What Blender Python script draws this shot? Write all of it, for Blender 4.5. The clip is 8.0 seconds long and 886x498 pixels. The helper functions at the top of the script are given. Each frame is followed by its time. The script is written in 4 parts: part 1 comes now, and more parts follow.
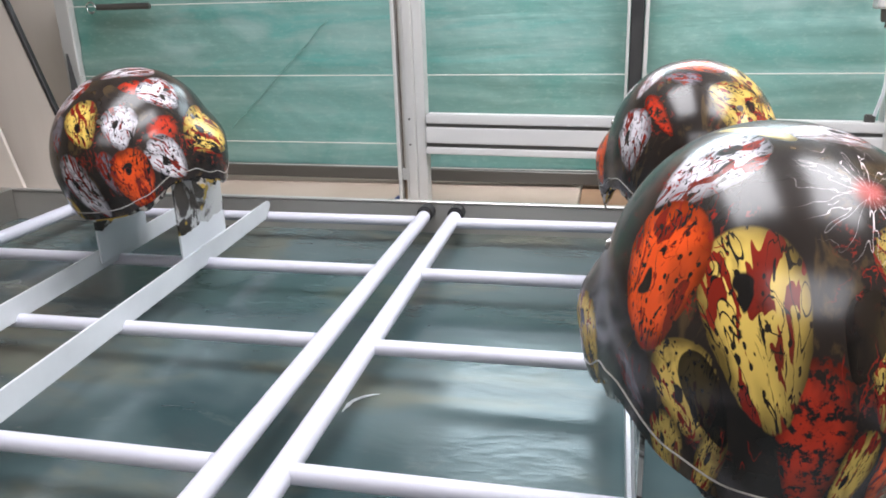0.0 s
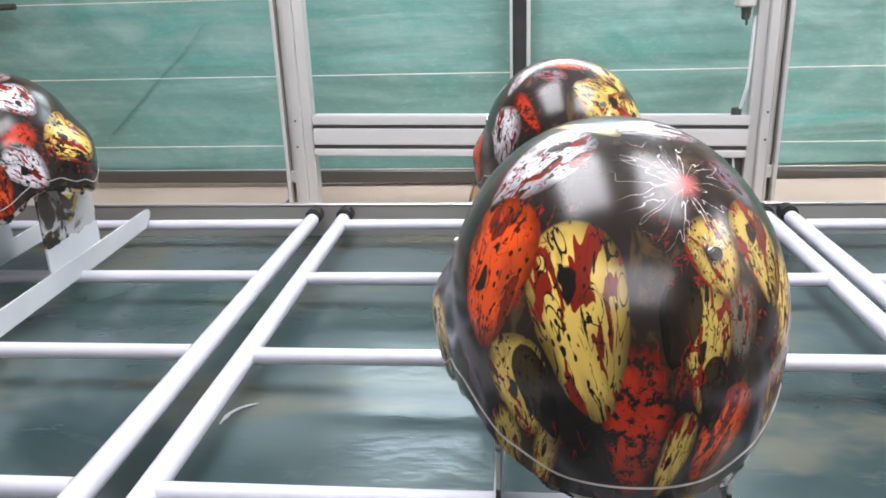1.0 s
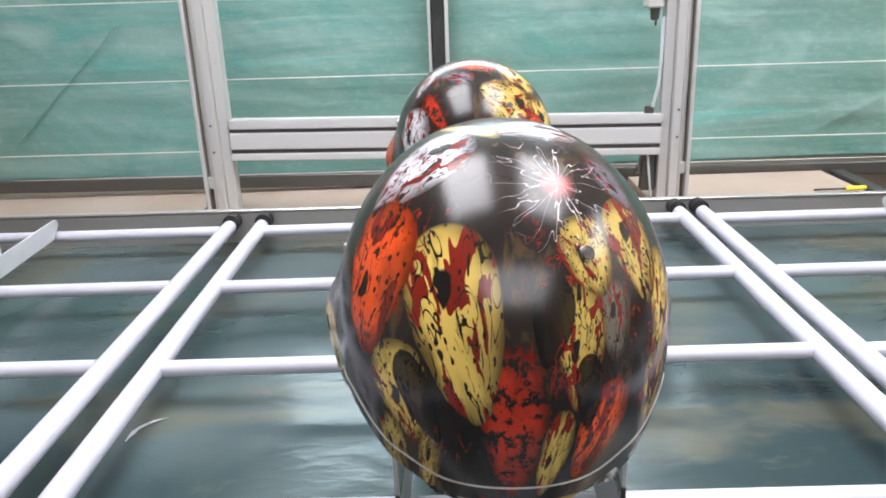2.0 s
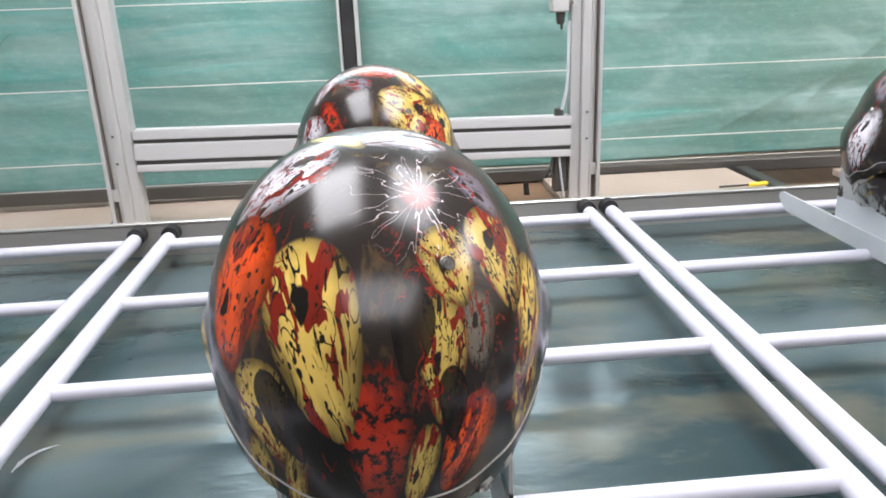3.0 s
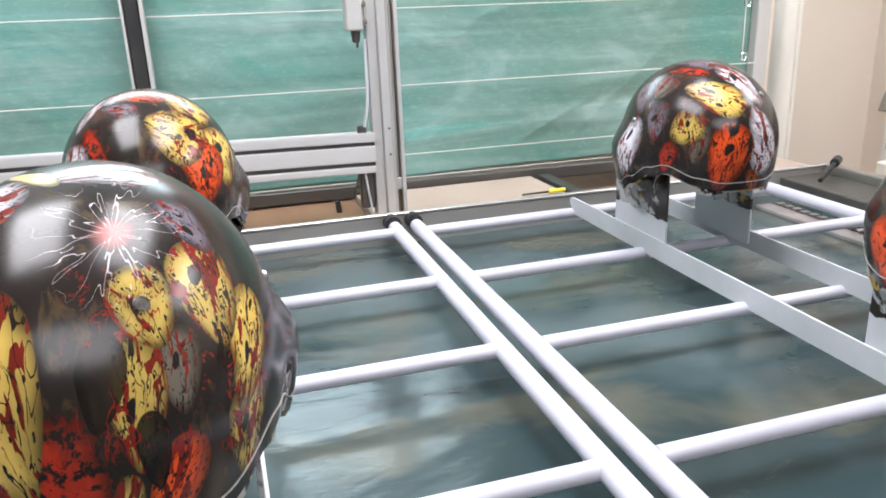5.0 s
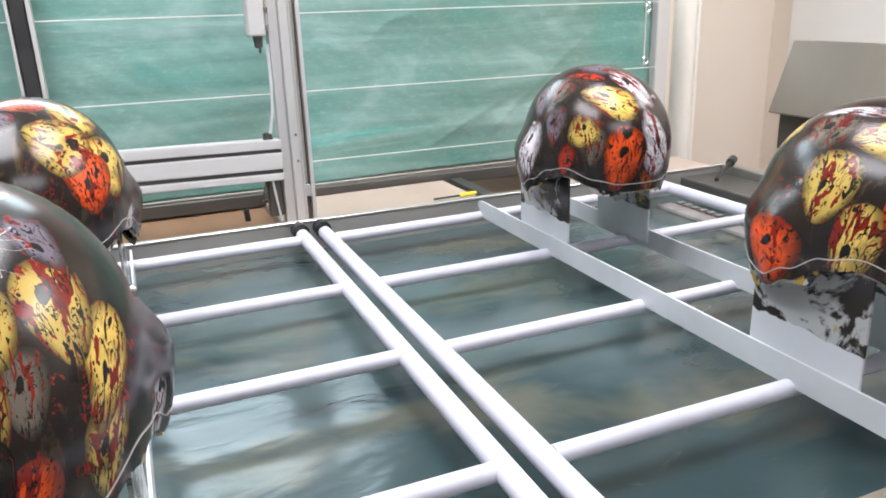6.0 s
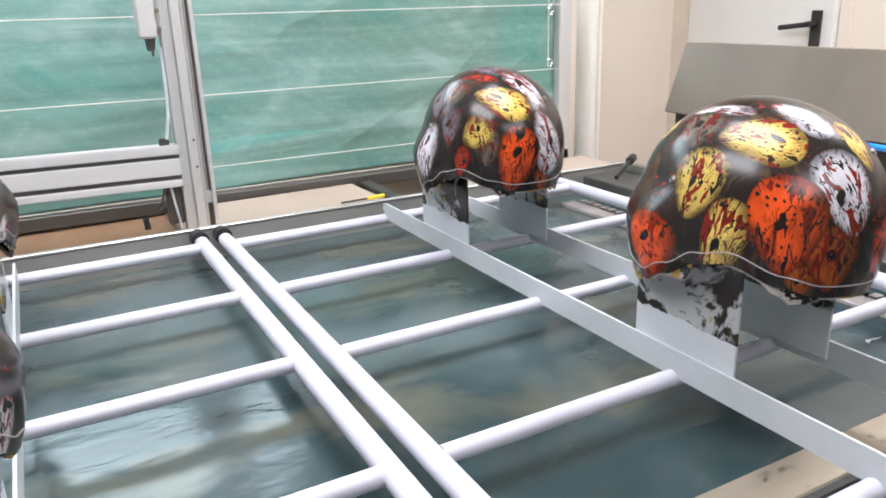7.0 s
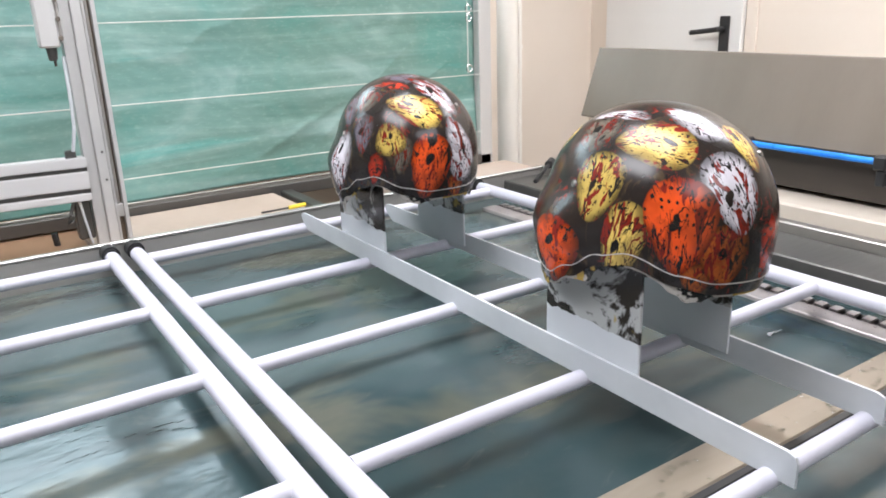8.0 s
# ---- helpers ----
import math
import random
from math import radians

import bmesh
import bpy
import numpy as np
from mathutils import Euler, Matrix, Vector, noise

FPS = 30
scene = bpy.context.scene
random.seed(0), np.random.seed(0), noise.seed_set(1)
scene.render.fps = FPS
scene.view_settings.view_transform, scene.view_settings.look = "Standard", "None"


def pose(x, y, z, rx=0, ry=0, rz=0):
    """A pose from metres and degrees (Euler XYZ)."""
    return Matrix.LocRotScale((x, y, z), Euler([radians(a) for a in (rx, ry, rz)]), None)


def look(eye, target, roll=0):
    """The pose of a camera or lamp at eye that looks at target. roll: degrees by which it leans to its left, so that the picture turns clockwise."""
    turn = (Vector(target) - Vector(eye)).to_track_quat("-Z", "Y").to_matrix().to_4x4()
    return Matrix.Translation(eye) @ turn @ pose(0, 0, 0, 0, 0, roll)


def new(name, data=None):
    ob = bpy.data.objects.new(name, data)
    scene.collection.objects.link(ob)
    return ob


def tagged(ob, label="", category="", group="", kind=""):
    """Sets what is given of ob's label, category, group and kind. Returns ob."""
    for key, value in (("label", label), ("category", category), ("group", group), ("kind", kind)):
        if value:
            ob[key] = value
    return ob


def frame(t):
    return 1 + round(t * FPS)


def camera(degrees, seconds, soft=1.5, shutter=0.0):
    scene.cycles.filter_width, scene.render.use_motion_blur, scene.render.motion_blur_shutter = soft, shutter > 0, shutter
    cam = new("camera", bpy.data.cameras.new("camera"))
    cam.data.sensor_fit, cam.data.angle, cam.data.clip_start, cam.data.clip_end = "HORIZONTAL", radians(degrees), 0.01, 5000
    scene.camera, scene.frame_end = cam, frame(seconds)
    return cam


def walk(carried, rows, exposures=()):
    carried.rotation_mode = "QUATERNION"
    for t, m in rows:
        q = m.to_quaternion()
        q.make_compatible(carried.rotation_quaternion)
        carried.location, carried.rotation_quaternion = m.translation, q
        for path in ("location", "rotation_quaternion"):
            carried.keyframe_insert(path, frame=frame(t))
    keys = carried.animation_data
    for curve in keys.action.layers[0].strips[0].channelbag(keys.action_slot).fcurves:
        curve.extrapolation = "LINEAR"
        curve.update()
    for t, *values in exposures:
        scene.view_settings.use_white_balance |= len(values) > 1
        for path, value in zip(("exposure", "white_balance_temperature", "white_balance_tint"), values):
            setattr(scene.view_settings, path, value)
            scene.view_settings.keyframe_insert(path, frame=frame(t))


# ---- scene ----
cam = camera(60.8, 8.0, soft=1.8)
PATH = [
    (0, (0.142, -0.018, 1.38), (-0.29, 1.828, 0.742), -2.0),
    (0.5, (0.168, -0.008, 1.378), (-0.147, 1.86, 0.736), -2.1),
    (1, (0.191, -0.006, 1.379), (-0.013, 1.875, 0.732), -2.1),
    (1.5, (0.209, -0.004, 1.378), (0.088, 1.884, 0.728), -2.1),
    (3, (0.274, 0.009, 1.379), (0.404, 1.897, 0.732), -2.4),
    (3.5, (0.297, 0.006, 1.379), (0.527, 1.885, 0.733), -2.3),
    (4, (0.321, 0.0, 1.381), (0.662, 1.863, 0.736), -2.2),
    (4.5, (0.341, -0.001, 1.383), (0.777, 1.845, 0.749), -2.3),
    (6, (0.395, -0.011, 1.383), (1.111, 1.749, 0.759), -2.1),
    (6.5, (0.417, -0.021, 1.382), (1.217, 1.702, 0.757), -1.8),
    (7, (0.44, -0.03, 1.381), (1.332, 1.648, 0.756), -1.9),
    (7.5, (0.458, -0.036, 1.381), (1.424, 1.601, 0.759), -1.8),
    (8, (0.472, -0.047, 1.383), (1.51, 1.547, 0.766), -2.0),
]
walk(cam, [(t, look(eye, target, roll)) for t, eye, target, roll in PATH])

# ---- world and light ----
world = bpy.data.worlds.new("world")
scene.world = world
world.use_nodes = True
world.node_tree.nodes["Background"].inputs[0].default_value = (0.75, 0.85, 1.0, 1)
world.node_tree.nodes["Background"].inputs[1].default_value = 0.05
scene.view_settings.exposure = 0.0
# x, y, width, power; the third is added only to brighten the east wall
LAMPS = [(-0.25, 1.1, 0.7, 1.0), (0.92, 1.06, 0.7, 1.0), (2.65, 0.9, 0.7, 1.0), (0.45, -1.15, 1.9, 1.15)]
LAMP_WATTS = 23.4
CEIL = 2.75


# ---- node helpers ----
def material(name):
    m = bpy.data.materials.new(name)
    m.use_nodes = True
    nt = m.node_tree
    return m, nt, nt.nodes["Principled BSDF"]


def node(nt, kind, operation="", clamp=False, data_type="", blend_type="", interpolation_type="", node_tree=None):
    n = nt.nodes.new(kind)
    if operation:
        n.operation = operation
    if clamp:
        n.use_clamp = True
    if data_type:
        n.data_type = data_type
    if blend_type:
        n.blend_type = blend_type
    if interpolation_type:
        n.interpolation_type = interpolation_type
    if node_tree:
        n.node_tree = node_tree
    return n


def put(nt, sock, v):
    if hasattr(v, "is_output"):
        nt.links.new(v, sock)
    else:
        sock.default_value = v


def calc(nt, op, a, b=None, c=None, clamp=False):
    n = node(nt, "ShaderNodeMath", operation=op, clamp=clamp)
    for s, v in zip(n.inputs, (a, b, c)):
        if v is not None:
            put(nt, s, v)
    return n.outputs[0]


def blend(nt, f, a, b, how="MIX"):
    n = node(nt, "ShaderNodeMix", data_type="RGBA", blend_type=how)
    put(nt, n.inputs[0], f)
    put(nt, n.inputs[6], a)
    put(nt, n.inputs[7], b)
    return n.outputs[2]


def smooth(nt, v, lo, hi):
    n = node(nt, "ShaderNodeMapRange", interpolation_type="SMOOTHSTEP")
    put(nt, n.inputs[0], v)
    n.inputs[1].default_value, n.inputs[2].default_value = lo, hi
    return n.outputs[0]


def coords(nt, scale=(1, 1, 1), kind="Object", turn=(0, 0, 0)):
    tc = node(nt, "ShaderNodeTexCoord")
    mp = node(nt, "ShaderNodeMapping")
    mp.inputs["Scale"].default_value = scale
    mp.inputs["Rotation"].default_value = turn
    nt.links.new(tc.outputs[kind], mp.inputs[0])
    return mp.outputs[0]


def noise_of(nt, vec, scale, detail=3.0, rough=0.55, distort=0.0):
    n = node(nt, "ShaderNodeTexNoise")
    nt.links.new(vec, n.inputs["Vector"])
    n.inputs["Scale"].default_value, n.inputs["Detail"].default_value = scale, detail
    n.inputs["Roughness"].default_value, n.inputs["Distortion"].default_value = rough, distort
    return n.outputs[0]


def bump(nt, bs, height, strength, dist=0.002):
    b = node(nt, "ShaderNodeBump")
    b.inputs["Strength"].default_value, b.inputs["Distance"].default_value = strength, dist
    nt.links.new(height, b.inputs["Height"])
    nt.links.new(b.outputs[0], bs.inputs["Normal"])


def surface(name, c1, c2, rough=0.5, metal=0.0, scale=8.0, fine=90.0, stretch=(1, 1, 1), relief=0.1, spread=0.15, coat=0.0):
    """A worn surface: two scales of colour and gloss variation and a fine relief."""
    m, nt, bs = material(name)
    v = coords(nt, stretch)
    big = noise_of(nt, v, scale, 4)
    small = noise_of(nt, v, fine, 3)
    f = calc(nt, "ADD", calc(nt, "MULTIPLY", smooth(nt, big, 0.3, 0.7), 0.7), calc(nt, "MULTIPLY", small, 0.3))
    put(nt, bs.inputs["Base Color"], blend(nt, f, (*c1, 1), (*c2, 1)))
    put(nt, bs.inputs["Roughness"], calc(nt, "MULTIPLY_ADD", small, spread, rough - spread / 2))
    bs.inputs["Metallic"].default_value = metal
    bs.inputs["Coat Weight"].default_value = coat
    bump(nt, bs, small, relief, 0.001)
    return m


# ---- materials ----
PVC = surface("white_pvc", (0.49, 0.49, 0.56), (0.57, 0.57, 0.635), 0.42, 0, 5, 60, relief=0.05)
ALU = surface("aluminium", (0.50, 0.50, 0.49), (0.60, 0.60, 0.585), 0.45, 0.35, 6, 120, (1, 1, 0.08), 0.05)
ALU_BAR = surface("aluminium_bar", (0.58, 0.58, 0.575), (0.68, 0.68, 0.675), 0.42, 0.3, 6, 120, (0.08, 1, 1), 0.05)
STEEL = surface("brushed_steel", (0.42, 0.40, 0.375), (0.60, 0.58, 0.545), 0.38, 0.65, 3, 150, (0.06, 1, 1), 0.12)
BEAM = surface("tarnished_steel", (0.22, 0.185, 0.14), (0.37, 0.315, 0.25), 0.4, 0.45, 9, 120, (0.2, 1, 1), 0.15)
STEEL_Y = surface("brushed_steel_side", (0.40, 0.38, 0.35), (0.54, 0.52, 0.48), 0.34, 0.9, 5, 150, (1, 0.06, 1), 0.12)
HOODSTEEL = surface("satin_steel", (0.145, 0.117, 0.088), (0.20, 0.163, 0.128), 0.42, 0.25, 3, 160, (1, 1, 0.05), 0.06)
DARKSTEEL = surface("dark_steel", (0.09, 0.088, 0.082), (0.15, 0.145, 0.135), 0.4, 0.6, 6, 120, (0.1, 1, 1), 0.1)
PLATE = surface("pale_plate", (0.50, 0.53, 0.56), (0.60, 0.63, 0.655), 0.4, 0.1, 7, 80, relief=0.05)
BLACK = surface("black_rubber", (0.012, 0.012, 0.013), (0.03, 0.03, 0.03), 0.5, 0, 9, 120)
BEIGE = surface("beige_board", (0.47, 0.375, 0.30), (0.56, 0.46, 0.385), 0.5, 0, 4, 70, relief=0.08)
CARD = surface("cardboard", (0.22, 0.125, 0.068), (0.33, 0.20, 0.12), 0.7, 0, 5, 80, (1, 0.3, 1), 0.1)
BROWN = surface("brown_wood", (0.10, 0.06, 0.035), (0.2, 0.12, 0.07), 0.55, 0, 5, 60, (1, 0.1, 1), 0.2)
CREAM = surface("cream_wall", (0.76, 0.67, 0.575), (0.80, 0.715, 0.62), 0.7, 0, 2, 60, relief=0.1)
DOORWHITE = surface("door_paint", (0.74, 0.73, 0.70), (0.79, 0.78, 0.75), 0.45, 0, 2, 60, relief=0.05)
WHITEPIPE = surface("painted_pipe", (0.78, 0.75, 0.68), (0.85, 0.82, 0.76), 0.4, 0, 4, 60)
FLOORM = surface("workshop_floor", (0.30, 0.24, 0.19), (0.42, 0.35, 0.29), 0.45, 0, 2, 50)
HOODCREAM = surface("hood_cream", (0.58, 0.51, 0.43), (0.66, 0.59, 0.50), 0.55, 0, 3, 70, relief=0.08)
CEILM = surface("ceiling_paint", (0.58, 0.58, 0.565), (0.66, 0.66, 0.645), 0.8, 0, 2, 60)
CORD = surface("white_cord", (0.56, 0.57, 0.53), (0.70, 0.70, 0.66), 0.5, 0, 20, 200)
TAUPE = surface("taupe_panel", (0.60, 0.545, 0.49), (0.70, 0.65, 0.60), 0.5, 0.1, 2, 60, (1, 1, 0.2))
BLUE = surface("blue_tube", (0.01, 0.19, 0.75), (0.03, 0.3, 0.9), 0.3, 0, 10, 80)
YELLOW = surface("yellow_plastic", (0.72, 0.55, 0.03), (0.8, 0.63, 0.06), 0.4, 0, 10, 80)
DARKBLUE = surface("blue_cable", (0.02, 0.05, 0.2), (0.04, 0.08, 0.28), 0.4, 0, 10, 80)
CHROME = surface("chrome", (0.7, 0.7, 0.7), (0.8, 0.8, 0.8), 0.15, 1.0, 10, 80)


def sheet_material():
    m, nt, bs = material("green_sheet")
    v = coords(nt)
    mottle = noise_of(nt, coords(nt, (1, 1, 1.3), turn=(0, 0.5, 0)), 3.2, 5, 0.55, 0.6)
    band = noise_of(nt, coords(nt, (0.35, 1, 3.2), turn=(0, 0.03, 0)), 5.5, 3, 0.5, 0.4)
    weave = noise_of(nt, coords(nt, (1, 1, 2.4)), 46, 3, 0.6)
    big = noise_of(nt, v, 0.9, 2)
    slant = noise_of(nt, coords(nt, (0.45, 1, 2.6), turn=(0, -0.75, 0)), 3.0, 4, 0.6, 0.5)
    col = blend(nt, smooth(nt, big, 0.35, 0.65), (0.15, 0.275, 0.232, 1), (0.165, 0.335, 0.305, 1))
    col = blend(nt, calc(nt, "MULTIPLY", smooth(nt, band, 0.45, 0.68), 0.38), col, (0.34, 0.48, 0.45, 1))
    col = blend(nt, calc(nt, "MULTIPLY", smooth(nt, mottle, 0.5, 0.72), 0.5), col, (0.06, 0.27, 0.23, 1))
    col = blend(nt, calc(nt, "MULTIPLY", smooth(nt, mottle, 0.46, 0.3), 0.35), col, (0.42, 0.57, 0.55, 1))
    col = blend(nt, calc(nt, "MULTIPLY", smooth(nt, slant, 0.6, 0.7), 0.45), col, (0.06, 0.34, 0.31, 1))
    # pale highlights of the slanted folds are put into the colour
    col = blend(nt, calc(nt, "MULTIPLY", smooth(nt, slant, 0.36, 0.28), 0.35), col, (0.5, 0.66, 0.65, 1))
    col = blend(nt, calc(nt, "MULTIPLY", smooth(nt, weave, 0.5, 0.75), 0.22), col, (0.4, 0.52, 0.47, 1))
    put(nt, bs.inputs["Base Color"], col)
    bs.inputs["Roughness"].default_value = 0.42
    bump(nt, bs, calc(nt, "MULTIPLY_ADD", weave, 0.08, calc(nt, "ADD", band, slant)), 0.35, 0.012)
    return m


def water_material():
    m, nt, bs = material("tank_water")
    v = coords(nt)
    cloud = noise_of(nt, v, 2.3, 3, 0.5, 0.4)
    murk = noise_of(nt, coords(nt, (0.8, 1.5, 1), turn=(0, 0, 0.4)), 3.2, 4, 0.55, 0.3)
    film = noise_of(nt, coords(nt, (1, 2.2, 1)), 5.0, 6, 0.7, 1.5)
    col = blend(nt, smooth(nt, cloud, 0.38, 0.66), (0.026, 0.047, 0.05, 1), (0.08, 0.112, 0.115, 1))
    col = blend(nt, calc(nt, "MULTIPLY", smooth(nt, murk, 0.52, 0.66), 0.6), col, (0.115, 0.112, 0.08, 1))
    col = blend(nt, calc(nt, "MULTIPLY", smooth(nt, film, 0.58, 0.7), 0.12), col, (0.17, 0.18, 0.16, 1))
    put(nt, bs.inputs["Base Color"], col)
    put(nt, bs.inputs["Roughness"], calc(nt, "MULTIPLY_ADD", film, 0.14, 0.12))
    bs.inputs["IOR"].default_value = 1.5
    wave = noise_of(nt, coords(nt, (1, 1.8, 1)), 6.0, 3, 0.5, 0.6)
    ripple = noise_of(nt, coords(nt, (1, 3.0, 1)), 20.0, 2, 0.5, 0.8)
    bump(nt, bs, calc(nt, "MULTIPLY_ADD", ripple, 0.14, wave), 0.2, 0.012)
    return m


SHEET = sheet_material()
WATER = water_material()


# ---- mesh helpers ----
def mesh_of(name, bm, mat, shade=True):
    me = bpy.data.meshes.new(name)
    bmesh.ops.recalc_face_normals(bm, faces=bm.faces)
    bm.to_mesh(me)
    bm.free()
    me.materials.append(mat)
    if shade:
        me.shade_smooth()
        me.set_sharp_from_angle(angle=radians(32))
    return me


def part(name, bm, mat, parent=None, label="", shade=True):
    ob = new(name, mesh_of(name, bm, mat, shade))
    if parent is not None:
        ob.parent = parent
    if label:
        tagged(ob, label)
    return ob


def empty(name, at=(0, 0, 0)):
    ob = new(name)
    ob.location = at
    return ob


def box(x0, x1, y0, y1, z0, z1, bevel=0.0, seg=1):
    bm = bmesh.new()
    bmesh.ops.create_cube(bm, size=1.0)
    for v in bm.verts:
        v.co = Vector(((x0 + x1) / 2 + v.co.x * (x1 - x0), (y0 + y1) / 2 + v.co.y * (y1 - y0), (z0 + z1) / 2 + v.co.z * (z1 - z0)))
    if bevel:
        bmesh.ops.bevel(bm, geom=bm.edges[:], offset=bevel, segments=seg, affect="EDGES", clamp_overlap=True)
    return bm


def rod(a, b, r, seg=20, bevel=0.0, r2=None):
    a, b = Vector(a), Vector(b)
    bm = bmesh.new()
    bmesh.ops.create_cone(bm, cap_ends=True, segments=seg, radius1=r, radius2=r if r2 is None else r2, depth=(b - a).length)
    if bevel:
        rims = [e for e in bm.edges if abs(abs(e.verts[0].co.z) - (b - a).length / 2) < 1e-6 and abs(e.verts[0].co.z - e.verts[1].co.z) < 1e-6]
        bmesh.ops.bevel(bm, geom=rims, offset=bevel, segments=2, affect="EDGES")
    bm.transform(Matrix.Translation((a + b) / 2) @ (b - a).to_track_quat("Z", "Y").to_matrix().to_4x4())
    return bm


def join(*bms):
    out = bmesh.new()
    for b in bms:
        tmp = bpy.data.meshes.new("tmp")
        b.to_mesh(tmp)
        b.free()
        out.from_mesh(tmp)
        bpy.data.meshes.remove(tmp)
    return out


def tube(points, r, seg=8):
    """A bent tube through points."""
    pts = [Vector(p) for p in points]
    bm = bmesh.new()
    rings = []
    for i, p in enumerate(pts):
        d = (pts[min(i + 1, len(pts) - 1)] - pts[max(i - 1, 0)]).normalized()
        q = d.to_track_quat("Z", "Y")
        rings.append([bm.verts.new(p + q @ Vector((r * math.cos(k * math.tau / seg), r * math.sin(k * math.tau / seg), 0))) for k in range(seg)])
    for r0, r1 in zip(rings, rings[1:]):
        for k in range(seg):
            bm.faces.new((r0[k], r0[(k + 1) % seg], r1[(k + 1) % seg], r1[k]))
    bm.faces.new(rings[0])
    bm.faces.new(rings[-1])
    return bm


# ---- the room ----
X0, X1, Y0, Y1 = -3.4, 3.2, -4.6, 3.4
tagged(part("floor", box(X0, X1, Y0, Y1, -0.1, 0, 0), FLOORM), "worn brown workshop floor", "floor", kind="structure")
tagged(part("ceiling", box(X0, X1, Y0, Y1, CEIL, CEIL + 0.1, 0), CEILM), "plain white workshop ceiling", "ceiling", kind="structure")
WX0, WX1, WZ0, WZ1 = -0.7, 1.4, 2.1, 2.68
tagged(part("wall_north", join(box(X0 - 0.12, WX0, Y1, Y1 + 0.12, 0, CEIL), box(WX1, X1 + 0.12, Y1, Y1 + 0.12, 0, CEIL), box(WX0, WX1, Y1, Y1 + 0.12, 0, WZ0), box(WX0, WX1, Y1, Y1 + 0.12, WZ1, CEIL)), CREAM), "cream painted wall behind the screen", "wall", kind="structure")
tagged(part("wall_south", box(X0 - 0.12, X1 + 0.12, Y0 - 0.12, Y0, 0, CEIL), CREAM), "cream painted wall", "wall", kind="structure")
tagged(part("wall_west", box(X0 - 0.12, X0, Y0, Y1, 0, CEIL), CREAM), "cream painted wall", "wall", kind="structure")
tagged(part("wall_east", box(X1, X1 + 0.12, Y0, Y1, 0, CEIL), CREAM), "cream painted wall with a white door", "wall", kind="structure")


def glow(name, strength):
    m, nt, bs = material(name)
    bs.inputs["Emission Color"].default_value = (0.93, 0.97, 1.0, 1)
    bs.inputs["Emission Strength"].default_value = strength
    return m


DAYLIGHT = glow("daylit_frosted_glass", 8.5)
DAYLIGHT.node_tree.nodes["Principled BSDF"].inputs["Emission Color"].default_value = (0.72, 0.9, 1.0, 1)
window = empty("window_1", (0, Y1, 0))
part("pane", box(WX0 + 0.04, WX1 - 0.04, 0.05, 0.06, WZ0 + 0.04, WZ1 - 0.04), DAYLIGHT, window, "daylit frosted pane")
for x0, x1, z0, z1 in ((WX0 + 0.002, WX1 - 0.002, WZ0 + 0.002, WZ0 + 0.04), (WX0 + 0.002, WX1 - 0.002, WZ1 - 0.04, WZ1 - 0.002), (WX0 + 0.002, WX0 + 0.04, WZ0 + 0.041, WZ1 - 0.041), (WX1 - 0.04, WX1 - 0.002, WZ0 + 0.041, WZ1 - 0.041)):
    part("window_frame", box(x0, x1, 0.03, 0.08, z0, z1, 0.004), CEILM, window)
tagged(window, "frosted high window letting daylight in", "window", kind="structure")


def ceiling_light(x, y, wide, power):
    t = empty("ceiling_light", (x, y, CEIL - 0.08))
    w = wide / 2
    part("housing", box(-w - 0.02, w + 0.02, -0.6, 0.6, 0.02, 0.08, 0.006), PVC, t)
    part("diffuser", box(-w, w, -0.58, 0.58, 0.0, 0.019, 0.004), glow("lamp_diffuser", 4.9 * power / wide), t, "glowing white diffuser")
    tagged(t, "unseen white panel ceiling light, switched on", "ceiling light", "ceiling lights")
    d = bpy.data.lights.new("panel_light", "AREA")
    d.shape, d.size, d.size_y, d.energy, d.color = "RECTANGLE", wide, 1.16, LAMP_WATTS * power, (0.97, 0.925, 1.0)
    new("panel_light", d).location = (x, y, CEIL - 0.085)


for lamp in LAMPS:
    ceiling_light(*lamp)

# ---- the tank ----
WZ = 0.845
RX0, RX1, RY0, RY1 = -1.42, 1.69, -1.2, 1.645
RIMLIP = surface("rim_edge", (0.42, 0.41, 0.395), (0.62, 0.61, 0.59), 0.3, 0.6, 5, 120, (0.1, 1, 1), 0.05)
tank = empty("dipping_tank")
SAG = pose(0, 0, 0.92, 0, 0.25, 0) @ Matrix.Translation((0, 0, -0.92))
rim, lip = box(RX0 - 0.05, RX1 + 0.27, RY1, RY1 + 0.01, 0.62, 0.9155, 0.002), box(RX0 - 0.05, RX1 + 0.27, RY1 - 0.003, RY1 + 0.012, 0.9165, 0.9215, 0.0015)
rim.transform(SAG)
lip.transform(SAG)
part("north_rim", rim, STEEL, tank)
part("rim_lip", lip, RIMLIP, tank, "bright folded rim edge")
part("north_wall", box(RX0, RX1, RY1 + 0.002, RY1 + 0.048, 0.05, 0.598, 0), STEEL, tank)
part("west_rim", box(RX0 - 0.05, RX0, RY0, RY1 - 0.002, 0.05, 0.93, 0.003), STEEL_Y, tank)
part("south_rim", box(RX0 - 0.05, RX1 + 0.27, RY0 - 0.05, RY0 - 0.002, 0.05, 0.93, 0.003), STEEL, tank)
part("east_gutter", box(1.79, 1.93, RY0, RY1 - 0.002, 0.86, 0.893, 0.003), DARKSTEEL, tank, "dark wet gutter")
part("east_rim", box(1.932, 1.96, RY0, RY1 - 0.002, 0.05, 0.915, 0.003), STEEL_Y, tank)
part("bottom", box(RX0, 1.93, RY0, RY1 - 0.002, 0.05, 0.09, 0), STEEL, tank)
